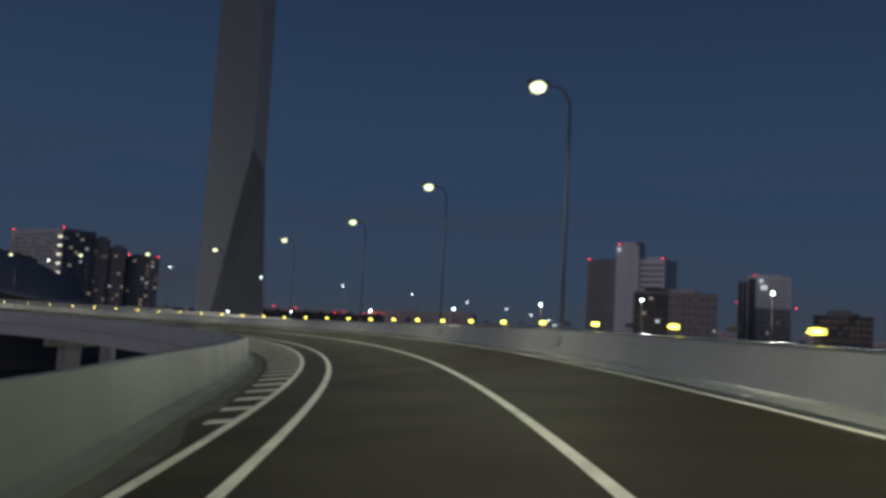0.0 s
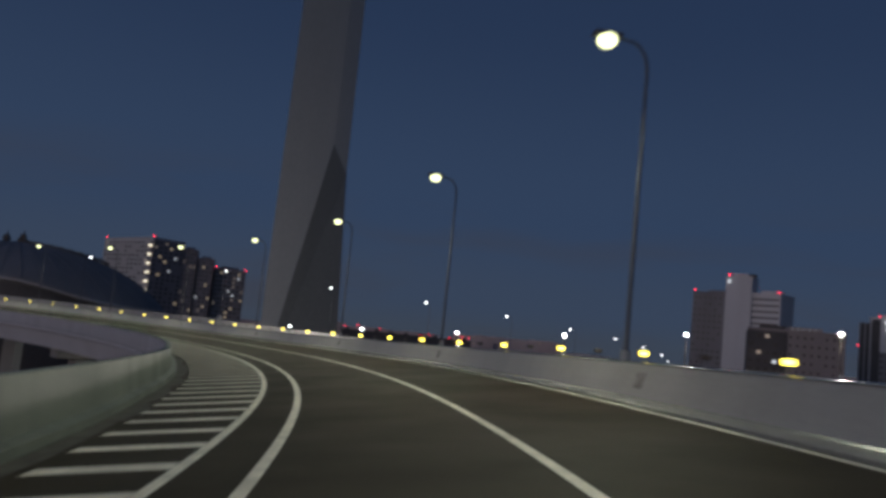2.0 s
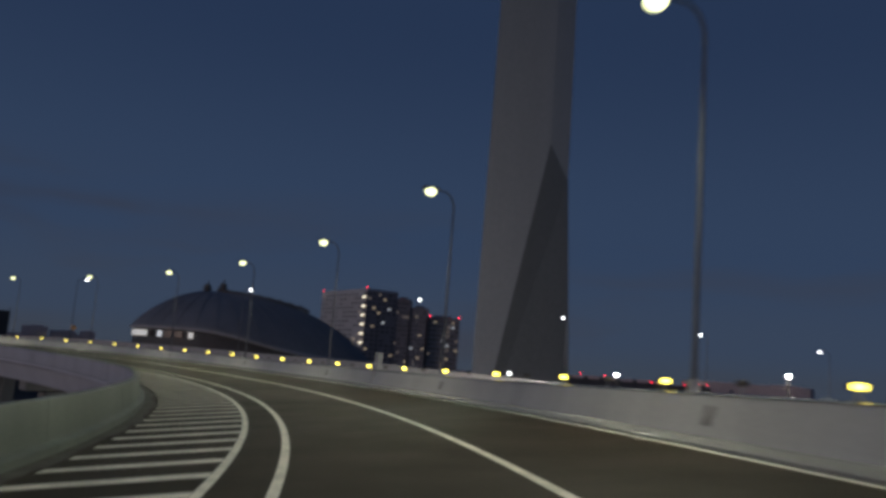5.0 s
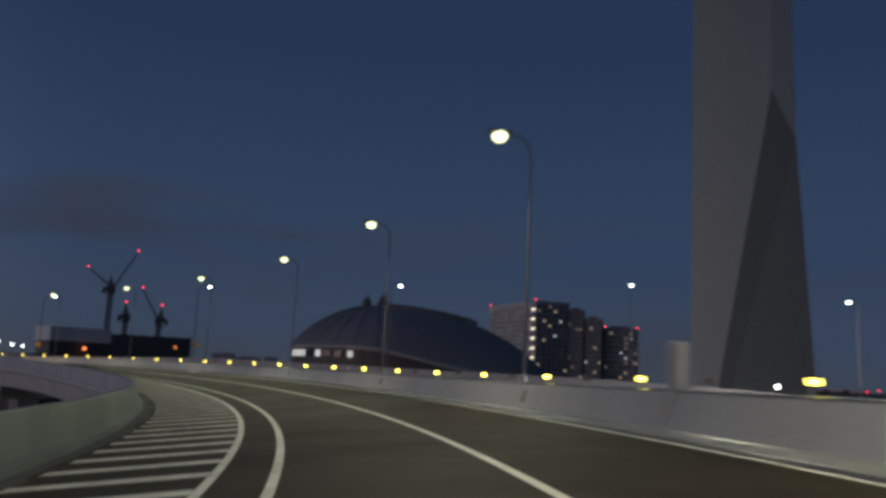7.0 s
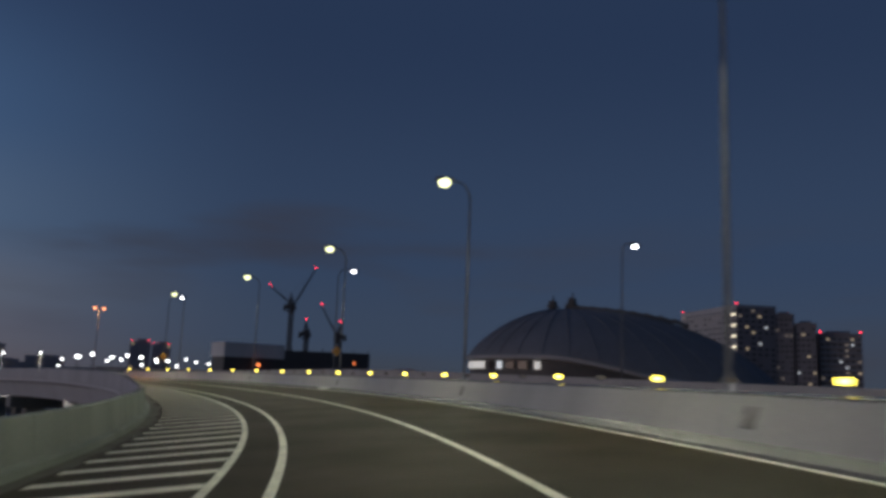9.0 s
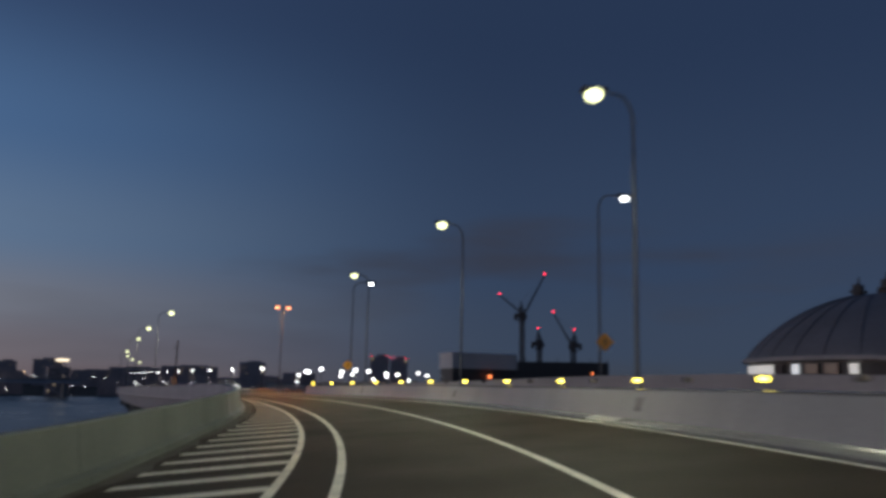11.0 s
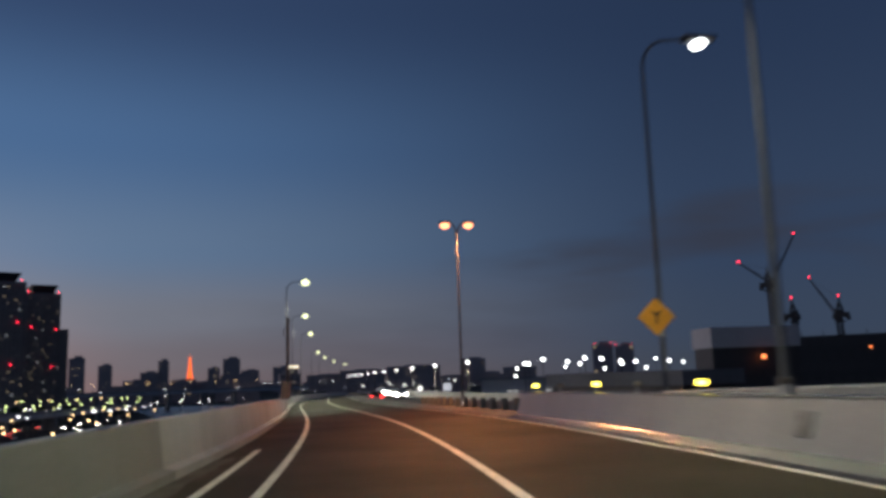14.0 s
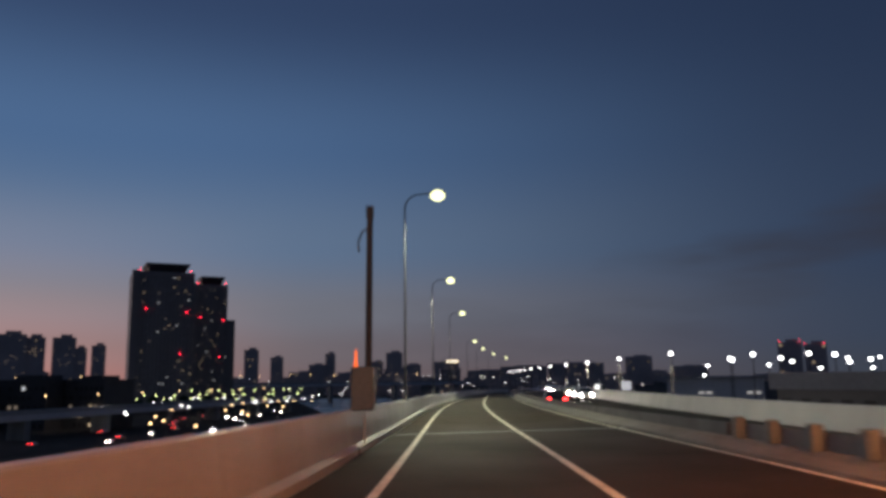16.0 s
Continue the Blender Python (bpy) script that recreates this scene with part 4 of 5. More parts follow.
# ---- chimney ----
def chimney():
    ob = thing("chimney", label="towering faceted grey chimney with a slanting dark cut face", category="chimney")
    a, b, c, d = (-60.5, 210), (-52.4, 223.5), (-50.3, 231.5), (-62, 223)
    top = 128.0
    bm = bmesh.new()
    def V(p, z, k=1.0):
        m = Vector((-56.5, 221))
        q = m + (Vector(p) - m) * k
        return bm.verts.new((q.x, q.y, z))
    shift = 0.93
    A0, D0 = V(a, GROUND, 1.1), V(d, GROUND, 1.05)
    A1, D1, B1, C1 = V(a, top, shift), V(d, top, shift), V(b, top, shift), V(c, top, shift)
    apex = V(b, 46.4)
    kink = V(c, 40.5)
    C0 = V((-48.0, 231), GROUND, 1.12)
    cut = bm.faces.new((A0, C0, kink, apex))
    bm.faces.new((A0, apex, B1, A1))
    bm.faces.new((apex, kink, C1, B1))
    bm.faces.new((C0, D0, D1, C1, kink))
    bm.faces.new((D0, A0, A1, D1))
    bm.faces.new((A1, B1, C1, D1))
    bm.faces.new((A0, D0, C0))
    bmesh.ops.recalc_face_normals(bm, faces=bm.faces)
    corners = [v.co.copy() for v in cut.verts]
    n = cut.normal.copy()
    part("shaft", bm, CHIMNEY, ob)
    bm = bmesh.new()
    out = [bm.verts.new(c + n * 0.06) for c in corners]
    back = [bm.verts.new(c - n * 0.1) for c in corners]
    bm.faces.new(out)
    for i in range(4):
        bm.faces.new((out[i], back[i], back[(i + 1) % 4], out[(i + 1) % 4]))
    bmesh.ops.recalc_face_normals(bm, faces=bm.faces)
    part("cut_face", bm, CHIMNEY_CUT, ob, "slanting face, darker grey than the shaft")
    part("rim", box(bmesh.new(), (9, 14, 1.2), (-56.5, 221, top), Matrix.Rotation(radians(-14), 4, "Z")), CHIMNEY_CUT, ob)
    return ob


chimney()


# ---- domed sports hall ----
def sports_hall():
    ob = thing("sports_hall", pose(-156, 281, 0, 0, 0, 15), "large sports hall with dark domed metal roof and lit windows", "sports hall")
    L, B, eave, ridge = 35.8, 29.5, 5.8, 18.2

    def height(r):
        return max(0.0, 1 - r ** 1.8) ** 0.8
    def dip(u):
        k = min(1.0, max(0.0, (u + 0.15) / 0.95))
        return 5.2 * k * k * (3 - 2 * k)
    bm = bmesh.new()
    nu, nr = 72, 22
    rings = []
    for j in range(nr + 1):
        r = math.sin(j / nr * math.pi / 2)
        ring = []
        for i in range(nu):
            th = 2 * math.pi * i / nu
            u, v = r * math.cos(th), r * math.sin(th)
            u = u + (1 - r) * (-13.0 / L)
            ring.append(bm.verts.new((u * L, v * B, eave + (ridge - eave) * height(r) - dip(math.cos(th)) * r ** 4)))
        rings.append(ring)
    for p, q in zip(rings, rings[1:]):
        for i in range(nu):
            k = (i + 1) % nu
            if p is rings[0]:
                continue
            bm.faces.new((p[i], q[i], q[k], p[k]))
    bm.faces.new(rings[1][::-1])
    bmesh.ops.delete(bm, geom=rings[0], context="VERTS")
    bmesh.ops.recalc_face_normals(bm, faces=bm.faces)
    roof = part("roof", bm, ROOF_METAL, ob, smooth=True)
    bm = bmesh.new()
    for i in range(0, nu, 2):
        th = 2 * math.pi * i / nu
        last = None
        for j in range(3, nr + 1):
            r = math.sin(j / nr * math.pi / 2)
            u, v = r * math.cos(th) + (1 - r) * (-13.0 / L), r * math.sin(th)
            p = (u * L, v * B, eave + (ridge - eave) * height(r) - dip(math.cos(th)) * r ** 4 + 0.1)
            if last:
                rod(bm, last, p, 0.1, 0.1, 4)
            last = p
    tagged(part("seam", bm, ROOF_METAL, roof), kind="stuff")

    def band(k, low, top):
        """A closed ring wall at k times the plan's size, whose top follows the dipping eave."""
        bm = bmesh.new()
        lo, hi = [], []
        for i in range(48):
            c, s = math.cos(2 * math.pi * i / 48), math.sin(2 * math.pi * i / 48)
            lo.append(bm.verts.new((L * k * c, B * k * s, low(c))))
            hi.append(bm.verts.new((L * k * c, B * k * s, top(c))))
        for i in range(48):
            j = (i + 1) % 48
            bm.faces.new((lo[i], lo[j], hi[j], hi[i]))
        bm.faces.new(hi)
        bm.faces.new(lo[::-1])
        return bm
    part("wall", band(0.985, lambda c: GROUND, lambda c: eave - dip(c) - 0.1), WALL_DARK, ob)
    part("eave", band(1.02, lambda c: eave - dip(c) - 0.6, lambda c: eave - dip(c) + 0.05), WALL_GREY, ob)
    for turn, wide, mt in ((197, 2.7, PANE), (202, 2.7, PANE), (206, 2.4, PANE), (210, 2.3, HALL_WINDOW), (214, 2.3, HALL_WINDOW), (217.8, 2.0, HALL_WINDOW), (221.4, 1.0, HALL_WINDOW),
                           (224.2, 1.0, HALL_WINDOW), (226.8, 1.0, HALL_WINDOW), (229.4, 1.0, HALL_WINDOW), (233, 2.4, PANE), (240, 1.3, WIN_WHITE), (246, 2.4, PANE), (252, 2.4, PANE), (258, 1.3, HALL_WINDOW)):
        th = radians(turn)
        x, y = L * 0.99 * math.cos(th), B * 0.99 * math.sin(th)
        part("window", box(bmesh.new(), (wide, 0.5, 1.6)), mt, ob, at=pose(x, y, eave - 2.0, 0, 0, math.degrees(math.atan2(B * math.cos(th), -L * math.sin(th)))))
    for x, h in ((-16, 2.6), (-11, 3.2)):
        bm = bmesh.new()
        box(bm, (1.5, 2.0, h), (x, 0, ridge - 0.6 + h / 2), bevel=0.1)
        box(bm, (2.3, 2.8, 0.4), (x, 0, ridge - 0.9 + h * 0.6))
        rod(bm, (x, 0, ridge - 0.8 + h), (x + 0.2, 0, ridge + 0.8 + h), 0.35, 0.1, 6)
        part("roof_vent", bm, WALL_DARK, roof)
    bm = bmesh.new()
    for i in range(9):
        u = -0.3 + 0.09 * i
        box(bm, (3.4, 2.2, 0.9), (u * L, 0, eave + (ridge - eave) * height((u + 13 / L) / (1 + 13 / L)) + 0.3), Matrix.Rotation(radians(3 + 2.6 * i), 4, "Y"))
    part("ridge_vent", bm, WALL_DARK, roof)
    return ob


sports_hall()

# ---- half-built exhibition hall and cranes ----
hall = thing("exhibition_hall", label="long boxy hall with pale upper cladding over a dark open base", category="building")
part("base", slab(bmesh.new(), [(-312, 264), (-300.5, 262), (-298, 284), (-309, 285)], GROUND, 5.2), WALL_DARK, hall)
part("cladding", slab(bmesh.new(), [(-312.4, 263.6), (-300, 261.6), (-297.4, 284.3), (-309.4, 285.4)], 5.2, 10.2), WALL_LIGHT, hall)
shell = thing("scaffolded_building", label="dark scaffolded building shell under construction", category="building")
part("wall", slab(bmesh.new(), [(-505, 417), (-465, 462), (-485, 480), (-525, 435)], GROUND, 15.2), WALL_DARK, shell)
for i in range(10):
    bm = bmesh.new()
    q = Vector((-505, 417)).lerp(Vector((-465, 462)), (i + 0.5) / 10)
    box(bm, (5.9, 0.4, 34.5 + 0.5 * math.sin(i * 2.1)), (0, 0, 0))
    part("net_panel", bm, WALL_DARK, shell, at=pose(q.x + 0.3, q.y - 0.3, GROUND + 19.6, 0, 0, 48.4))
for i in range(7):
    q = Vector((-505, 417)).lerp(Vector((-465, 462)), i / 6)
    bm = bmesh.new()
    rod(bm, (0, 0, 0), (0, 0, 2.4), 0.2, 0.2, 5)
    part("scaffold_standard", bm, DARK_STEEL, shell, at=pose(q.x, q.y, 15.1))


for ob, x, y, z in ((hall, -297.6, 274, 2.8), (shell, -470.5, 455, 8.5)):
    bm = bmesh.new()
    box(bm, (0.9, 0.9, 0.9), (0, 0, 0), bevel=0.25)
    part("wall_light", bm, WALL_LAMP, ob, "small orange wall light", at=pose(x, y, z))


def lattice_boom(a, b, half, chord, n):
    """A three-chord lattice boom that tapers from a to b."""
    bm = bmesh.new()
    a, b = Vector(a), Vector(b)
    along = (b - a).normalized()
    rise = along.cross(Vector((0, 1, 0))).normalized() * -1
    def corner(k, f):
        w = half * (1 - 0.75 * f)
        return a.lerp(b, f) + (Vector((0, -w, 0)), Vector((0, w, 0)), rise * (1.7 * w))[k]
    for k in range(3):
        rod(bm, corner(k, 0), corner(k, 1), chord, chord * 0.75, 5)
    for i in range(n):
        for k in range(3):
            rod(bm, corner(k, i / n), corner((k + 1) % 3, (i + 1) / n), chord * 0.5, chord * 0.5, 4)
    return bm


def tower_crane(x, y, mast, turn, label, jib=0, rise=0.0, counter=0, back=0.0, lights=("jib",)):
    """A luffing crane: lattice mast, slewing cab and winch house, raised jib along +x and, where it has one, a raised counter boom along -x."""
    ob = thing("tower_crane", pose(x, y, GROUND, 0, 0, turn), label, "tower crane", "tower cranes")
    bm = bmesh.new()
    for dx in (-1.15, 1.15):
        for dy in (-1.15, 1.15):
            rod(bm, (dx, dy, 0), (dx, dy, mast), 0.42, 0.42, 5)
    z = 0
    while z < mast - 2:
        for a, b in (((-1, -1), (1, -1)), ((1, -1), (1, 1)), ((1, 1), (-1, 1)), ((-1, 1), (-1, -1))):
            rod(bm, (a[0] * 1.15, a[1] * 1.15, z), (b[0] * 1.15, b[1] * 1.15, z + 2.2), 0.17, 0.17, 4)
        z += 2.2
    part("mast", bm, DARK_STEEL, ob)
    bm = bmesh.new()
    box(bm, (4.6, 3.6, 1.0), (-0.4, 0, mast - 3.4), bevel=0.1)
    box(bm, (3.4, 3.2, 6.2), (0.1, 0, mast + 0.4), bevel=0.25)
    box(bm, (3.0, 3.0, 3.2), (1.5, 0, mast - 0.6), bevel=0.3)
    part("cab", bm, DARK_STEEL, ob)
    bm = bmesh.new()
    box(bm, (4.4, 3.2, 2.8), (-3.2, 0, mast + 0.2), bevel=0.2)
    box(bm, (1.6, 2.8, 2.4), (-5.0, 0, mast - 1.6), bevel=0.2)
    part("winch_house", bm, DARK_STEEL, ob)
    bm = bmesh.new()
    head = Vector((-0.9, 0, mast + 10))
    for dy in (-0.9, 0.9):
        rod(bm, (0.9, dy, mast + 3), head, 0.3, 0.22, 5)
        rod(bm, (-2.6, dy, mast + 1.5), head, 0.3, 0.22, 5)
    box(bm, (1.7, 1.9, 2.2), (-0.5, 0, mast + 5.4), bevel=0.2)
    part("mast_head", bm, DARK_STEEL, ob)
    tips = {"head": head}
    for name, length, lift, way in (("jib", jib, rise, 1), ("counter_boom", counter, back, -1)):
        if length:
            foot = Vector((way * 1.3, 0, mast + 2))
            tip = foot + Vector((way * math.cos(lift) * length, 0, math.sin(lift) * length))
            part(name, lattice_boom(foot, tip, 0.85, 0.2, 14), DARK_STEEL, ob)
            bm = bmesh.new()
            rod(bm, head, tip, 0.06, 0.06, 4)
            part("stay", bm, DARK_STEEL, ob)
            tips[name] = tip
    for k in lights:
        beacon(ob, tips[k].x, 0, tips[k].z, 0.45)
    return ob


tower_crane(-541, 451, 70, 32, "dark luffing tower crane with raised jib and counter boom", 30, radians(59), 21, radians(38), ("jib", "counter_boom"))
tower_crane(-536, 462, 51, 30, "lower tower crane head without a raised jib, red beacon lit", lights=("head",))
tower_crane(-514, 474, 49.5, 212, "dark luffing tower crane beside the building shell", 24, radians(58), lights=("jib", "head"))

# ---- twin residential towers ----
def twin_tower(x, y, w, d, top, turn, label, seed, step=0):
    ob = thing("residential_tower", pose(x, y, GROUND, 0, 0, turn), label, "tower block", "twin towers")
    H = top - GROUND
    part("wall", box(bmesh.new(), (w, d, H), (0, 0, H / 2), bevel=0.4), WALL_BROWN, ob)
    bm = bmesh.new()
    bmesh.ops.create_cone(bm, cap_ends=True, segments=4, radius1=w * 0.40, radius2=w * 0.52, depth=6, matrix=Matrix.Translation((w * 0.06, 0, H + 3)) @ Matrix.Rotation(radians(45), 4, "Z"))
    box(bm, (w * 0.74, d * 0.74, 1.2), (w * 0.06, 0, H + 6.5))
    part("crown", bm, WALL_DARK, ob)
    if step:
        part("wing", box(bmesh.new(), (w * 0.3, d * 0.8, H - step), (w * 0.62, 0, (H - step) / 2), bevel=0.3), WALL_BROWN, ob)
    part("corner_pier", box(bmesh.new(), (w * 0.13, d * 0.2, H + 0.6), (-w * 0.47, -d * 0.43, (H + 0.6) / 2), bevel=0.2), WALL_BROWN, ob)
    r = random.Random(seed)
    facade(ob, (-w / 2, -d / 2 - 0.02), (w / 2, -d / 2 - 0.02), 14, H - 3, 36, 16, 0.92, r, w=0.34, h=0.3, lit=0.075)
    for k, z in ((0.42, H), (-0.42, H), (-0.3, H * 0.72), (0.38, H * 0.7), (-0.42, H * 0.42), (0.3, H * 0.4)):
        beacon(ob, k * w, -d / 2 - 0.6, z, 0.42)
    return ob


twin_tower(-768, -33, 42, 40, 78.5, 114, "tall dark residential tower with flared crown and scattered lit windows", 3)
twin_tower(-827, -13, 26, 34, 76, 112, "second dark residential tower with stepped side and flared crown", 5, step=28)

# ---- distant city ----
def city_block(x, y, w, top, seed, lit=0.25, name="distant_tower", deep=0.8):
    """A far block that faces the ramp's end, with lit windows joined as one sheet of small panes."""
    turn = math.degrees(math.atan2(y - 158, x + 160)) - 90
    ob = thing(name, pose(x, y, GROUND, 0, 0, turn), "distant dark city building against the dusk, a few windows lit", "building", "distant city")
    H = top - GROUND
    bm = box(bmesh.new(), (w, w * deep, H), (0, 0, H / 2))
    part("wall", bm, WALL_HAZE, ob)
    part("plant_room", box(bmesh.new(), (w * 0.5, w * 0.4, H * 0.06), (w * 0.08, 0, H * 1.03)), WALL_HAZE, ob)
    r = random.Random(seed)
    bm = bmesh.new()
    bays, floors = max(4, int(w / 5)), max(4, int(H / 5))
    for f in range(3, floors):
        for i in range(bays):
            if r.random() < lit:
                box(bm, (w / bays * 0.4, 0.5, H / floors * 0.36), (-w / 2 + (i + 0.5) * w / bays, -w * deep / 2 - 0.1, (f + 0.5) * H / floors))
    tagged(part("lit_window", bm, (WIN_DIM, WIN_DIM, WIN_WARM, WIN_DIM)[seed % 4], ob), kind="stuff")
    return ob


k = 0
for x, y, w, top in ((-1955, -722, 62, 103), (-1975, -680, 44, 97), (-1999, -625, 48, 97), (-2010, -594, 28, 74), (-2026, -559, 30, 80),
                     (-2120, -234, 34, 70), (-2130, -175, 30, 52), (-2145, -80, 40, 34), (-2148, -49, 24, 60), (-2156, 65, 28, 40),
                     (-2157, 106, 40, 61), (-2158, 150, 42, 32), (-2157, 234, 60, 38), (-2086, 690, 62, 44), (-2020, 790, 80, 20),
                     (-2150, 330, 90, 16), (-2130, 420, 110, 24), (-2118, 545, 130, 30)):
    k += 1
    city_block(x, y, w, top, k, lit=0.05)
for x, y, w, top, k in ((-945, 525, 22, 30, 6), (-934, 545, 20, 28, 10)):
    ob = city_block(x, y, w, top, k, lit=0.1, name="distant_block")
    for x in (-0.42, 0.4):
        beacon(ob, x * w, -0.4 * w, top - GROUND, 0.45)
r = random.Random(21)
for i in range(46):
    a = radians(r.uniform(115, 235))
    d = r.uniform(2300, 3000)
    x, y = -160 + d * math.cos(a), 158 + d * math.sin(a)
    city_block(x, y, r.uniform(40, 120), r.uniform(-4, 30), 100 + i, lit=0.05, name="distant_block")
for i in range(26):
    a = radians(r.uniform(40, 125))
    d = r.uniform(1300, 2000)
    x, y = -40 + d * math.cos(a), 120 + d * math.sin(a)
    city_block(x, y, r.uniform(60, 160), r.uniform(-10, 12), 200 + i, lit=0.02, name="distant_block")

for i, (x, y, w, top) in enumerate(((-2620, -40, 70, 18), (-2600, -105, 60, 10), (-2640, 30, 80, 12), (-2610, -190, 90, 6))):
    city_block(x, y, w, top, 300 + i, lit=0.03, name="distant_block")

# low blocks on the far bank
r = random.Random(63)
for i in range(22):
    y = -260 + 34 * i + r.uniform(-10, 10)
    if 175 < y < 225:
        continue
    city_block(-1130 - r.uniform(0, 160) - 0.12 * abs(y - 60), y, r.uniform(20, 42), r.uniform(-9, 9), 400 + i, lit=0.1, name="far_bank_block")

# ---- broadcasting tower far off ----
bt = thing("lattice_tower", pose(-3378, -76, GROUND), "far lattice broadcasting tower floodlit orange", "lattice tower")
bm = bmesh.new()
H = 128.0
prev = None
for i in range(15):
    t = i / 14
    half = 2.4 + 19 * (1 - t) ** 2.0
    q = [Vector((sx * half, sy * half, H * t)) for sx, sy in ((-1, -1), (1, -1), (1, 1), (-1, 1))]
    if prev:
        for a in range(4):
            rod(bm, prev[a], q[a], 1.6, 1.5, 5)
            rod(bm, prev[a], q[(a + 1) % 4], 0.8, 0.8, 4)
            rod(bm, prev[(a + 1) % 4], q[a], 0.8, 0.8, 4)
            rod(bm, q[a], q[(a + 1) % 4], 0.9, 0.9, 4)
    prev = q
part("lattice", bm, TOWER_ORANGE, bt)
bm = bmesh.new()
box(bm, (15, 15, 6), (0, 0, H * 0.56), bevel=0.8)
box(bm, (7, 7, 5), (0, 0, H * 0.9), bevel=0.6)
part("deck", bm, TOWER_ORANGE, bt)
bm = bmesh.new()
rod(bm, (0, 0, H), (0, 0, H + 14), 1.4, 0.5, 6)
part("antenna", bm, TOWER_ORANGE, bt)


# ---- lamps of the lower streets, the bridge and the quay ----
def far_lamp(name, height, r, mat, label, group):
    ob = thing(name, label=label, category="street lamp", group=group)
    bm = bmesh.new()
    rod(bm, (0, 0, 0), (0, 0, height), 0.16, 0.1, 6)
    part("pole", bm, DARK_STEEL, ob)
    bm = bmesh.new()
    ball(bm, (0, 0, height + r * 0.7), r, (1, 1, 0.75), 10, 6)
    part("globe", bm, mat, ob, "glowing lamp head")
    return ob


def row_of(kind, spots):
    for i, m in enumerate(spots):
        if i:
            copy_thing(kind, m)
        else:
            kind.matrix_basis = m


r = random.Random(4)
for t, h, face, tone in ((45, 11.0, LAMP_GREEN, "greenish"), (22, 8.4, LAMP_FAR, "white"), (5, 12.6, LAMP_GREEN, "greenish"), (-60, 14.6, LAMP_GREEN, "greenish"), (-20, 10, LAMP_FAR, "white")):
    row_of(far_lamp("street_lamp", h, r.uniform(0.3, 0.46), face, "park lamp with %s light among trees below the towers" % tone, "lamps below the towers"),
           [pose(-690 + t + r.uniform(-12, 12), -14 + 9.2 * i + r.uniform(-5, 5), GROUND) for i in range(11)])
row_of(far_lamp("street_lamp", 9, 0.34, LAMP_FAR, "street lamp of the waterfront street, white light", "lamps of the waterfront street"),
       [pose(-480 - 26 * i + r.uniform(-5, 5), 40 + 5.5 * i + r.uniform(-10, 10) - 20 * (i % 3), GROUND) for i in range(20)])
row_of(far_lamp("street_lamp", 9, 0.34, LAMP_WARM, "street lamp of the lower street, warm light", "lamps of the lower street"),
       [pose(-395 - 19 * i + r.uniform(-6, 6), 92 - 12 * (i % 4) + r.uniform(-8, 8), GROUND) for i in range(16)])
row_of(far_lamp("street_lamp", 8, 0.9, LAMP_FAR, "far street lamp on the other bank", "lamps of the far bank"),
       [pose(-1500 - r.uniform(0, 300), -480 + 34 * i + r.uniform(-9, 9), GROUND + 2) for i in range(30)])
row_of(far_lamp("street_lamp", 9, 0.32, LAMP_FAR, "small far street lamp among the blocks of the far bank", "small lamps of the far bank"),
       [pose(-1090 - r.uniform(0, 130), -330 + 11.5 * i + r.uniform(-5, 5), GROUND + r.choice((2, 6, 9, 13))) for i in range(66)])
for h, spots in ((21.4, ((-445, 259.5),)), (23.2, ((-396.4, 277.1), (-407, 299))), (24.4, ((-417, 250.7), (-406.4, 266), (-361.7, 267.3))),
                 (24.9, ((-342.9, 229.6), (-375.7, 258.9), (-352.3, 267.4), (-329, 223.7))),
                 (25.4, ((-352.7, 245.4), (-319.8, 241.6), (-364.1, 268.1), (-395.9, 302.6), (-450.5, 339.4))),
                 (25.9, ((-333, 230.3), (-330.3, 241.4))), (27, ((-434, 317.3),))):
    row_of(far_lamp("flood_lamp", h, 0.5, LAMP_COOL, "tall quay floodlight, white", "quay floodlights"), [pose(x, y, GROUND) for x, y in spots])
row_of(far_lamp("street_lamp", 10, 0.26, LAMP_FAR, "street lamp of the main road beyond the parapet", "lamps of the main road"),
       [pose(-271 - 34 * i, 192.6 + 1.2 * i + 0.06 * i * i, -7.2) for i in range(12)])

for i in range(4):
    lamp_light((-271 - 34 * i, 190.6 + 1.2 * i + 0.06 * i * i, 2.6), 11000, (1.0, 0.96, 0.88), (0, 0, -1), 170)

MASTS = ((-42, 168, 0.5), (-28, 162, 1.2), (-11, 147.2, 2.1), (3.8, 134.9, 3.1), (16.7, 122.7, 4.3), (29, 111, 5.4), (40.6, 95.5, 6.5))
for x, y, z in MASTS:
    far_lamp("mast_lamp", z - 0.15 - GROUND, 0.19, LAMP_COOL, "tall mast lamp of a lower road, white light", "mast lamps of the lower road").matrix_basis = pose(x, y, GROUND)
sheds = thing("harbour_shed", label="long low dark harbour shed with red warning lamps on its roof", category="building")
part("wall", slab(bmesh.new(), [(-150, 690), (-42, 706), (-46, 730), (-154, 714)], GROUND, 0.4), WALL_DARK, sheds)
bm = bmesh.new()
for i in range(9):
    box(bm, (3.5, 5, 1.6 + 0.6 * (i % 3)), (-146 + 12.2 * i, 700 + 1.8 * i, 1.0), Matrix.Rotation(radians(8.4), 4, "Z"), bevel=0.1)
part("roof_vent", bm, WALL_DARK, sheds)
for x in (-146, -136, -118, -84, -77, -60, -50, -44):
    beacon(sheds, x, 690.6 + (x + 150) * 0.148, 0.4 + 1.2 * (x % 3), 0.4)

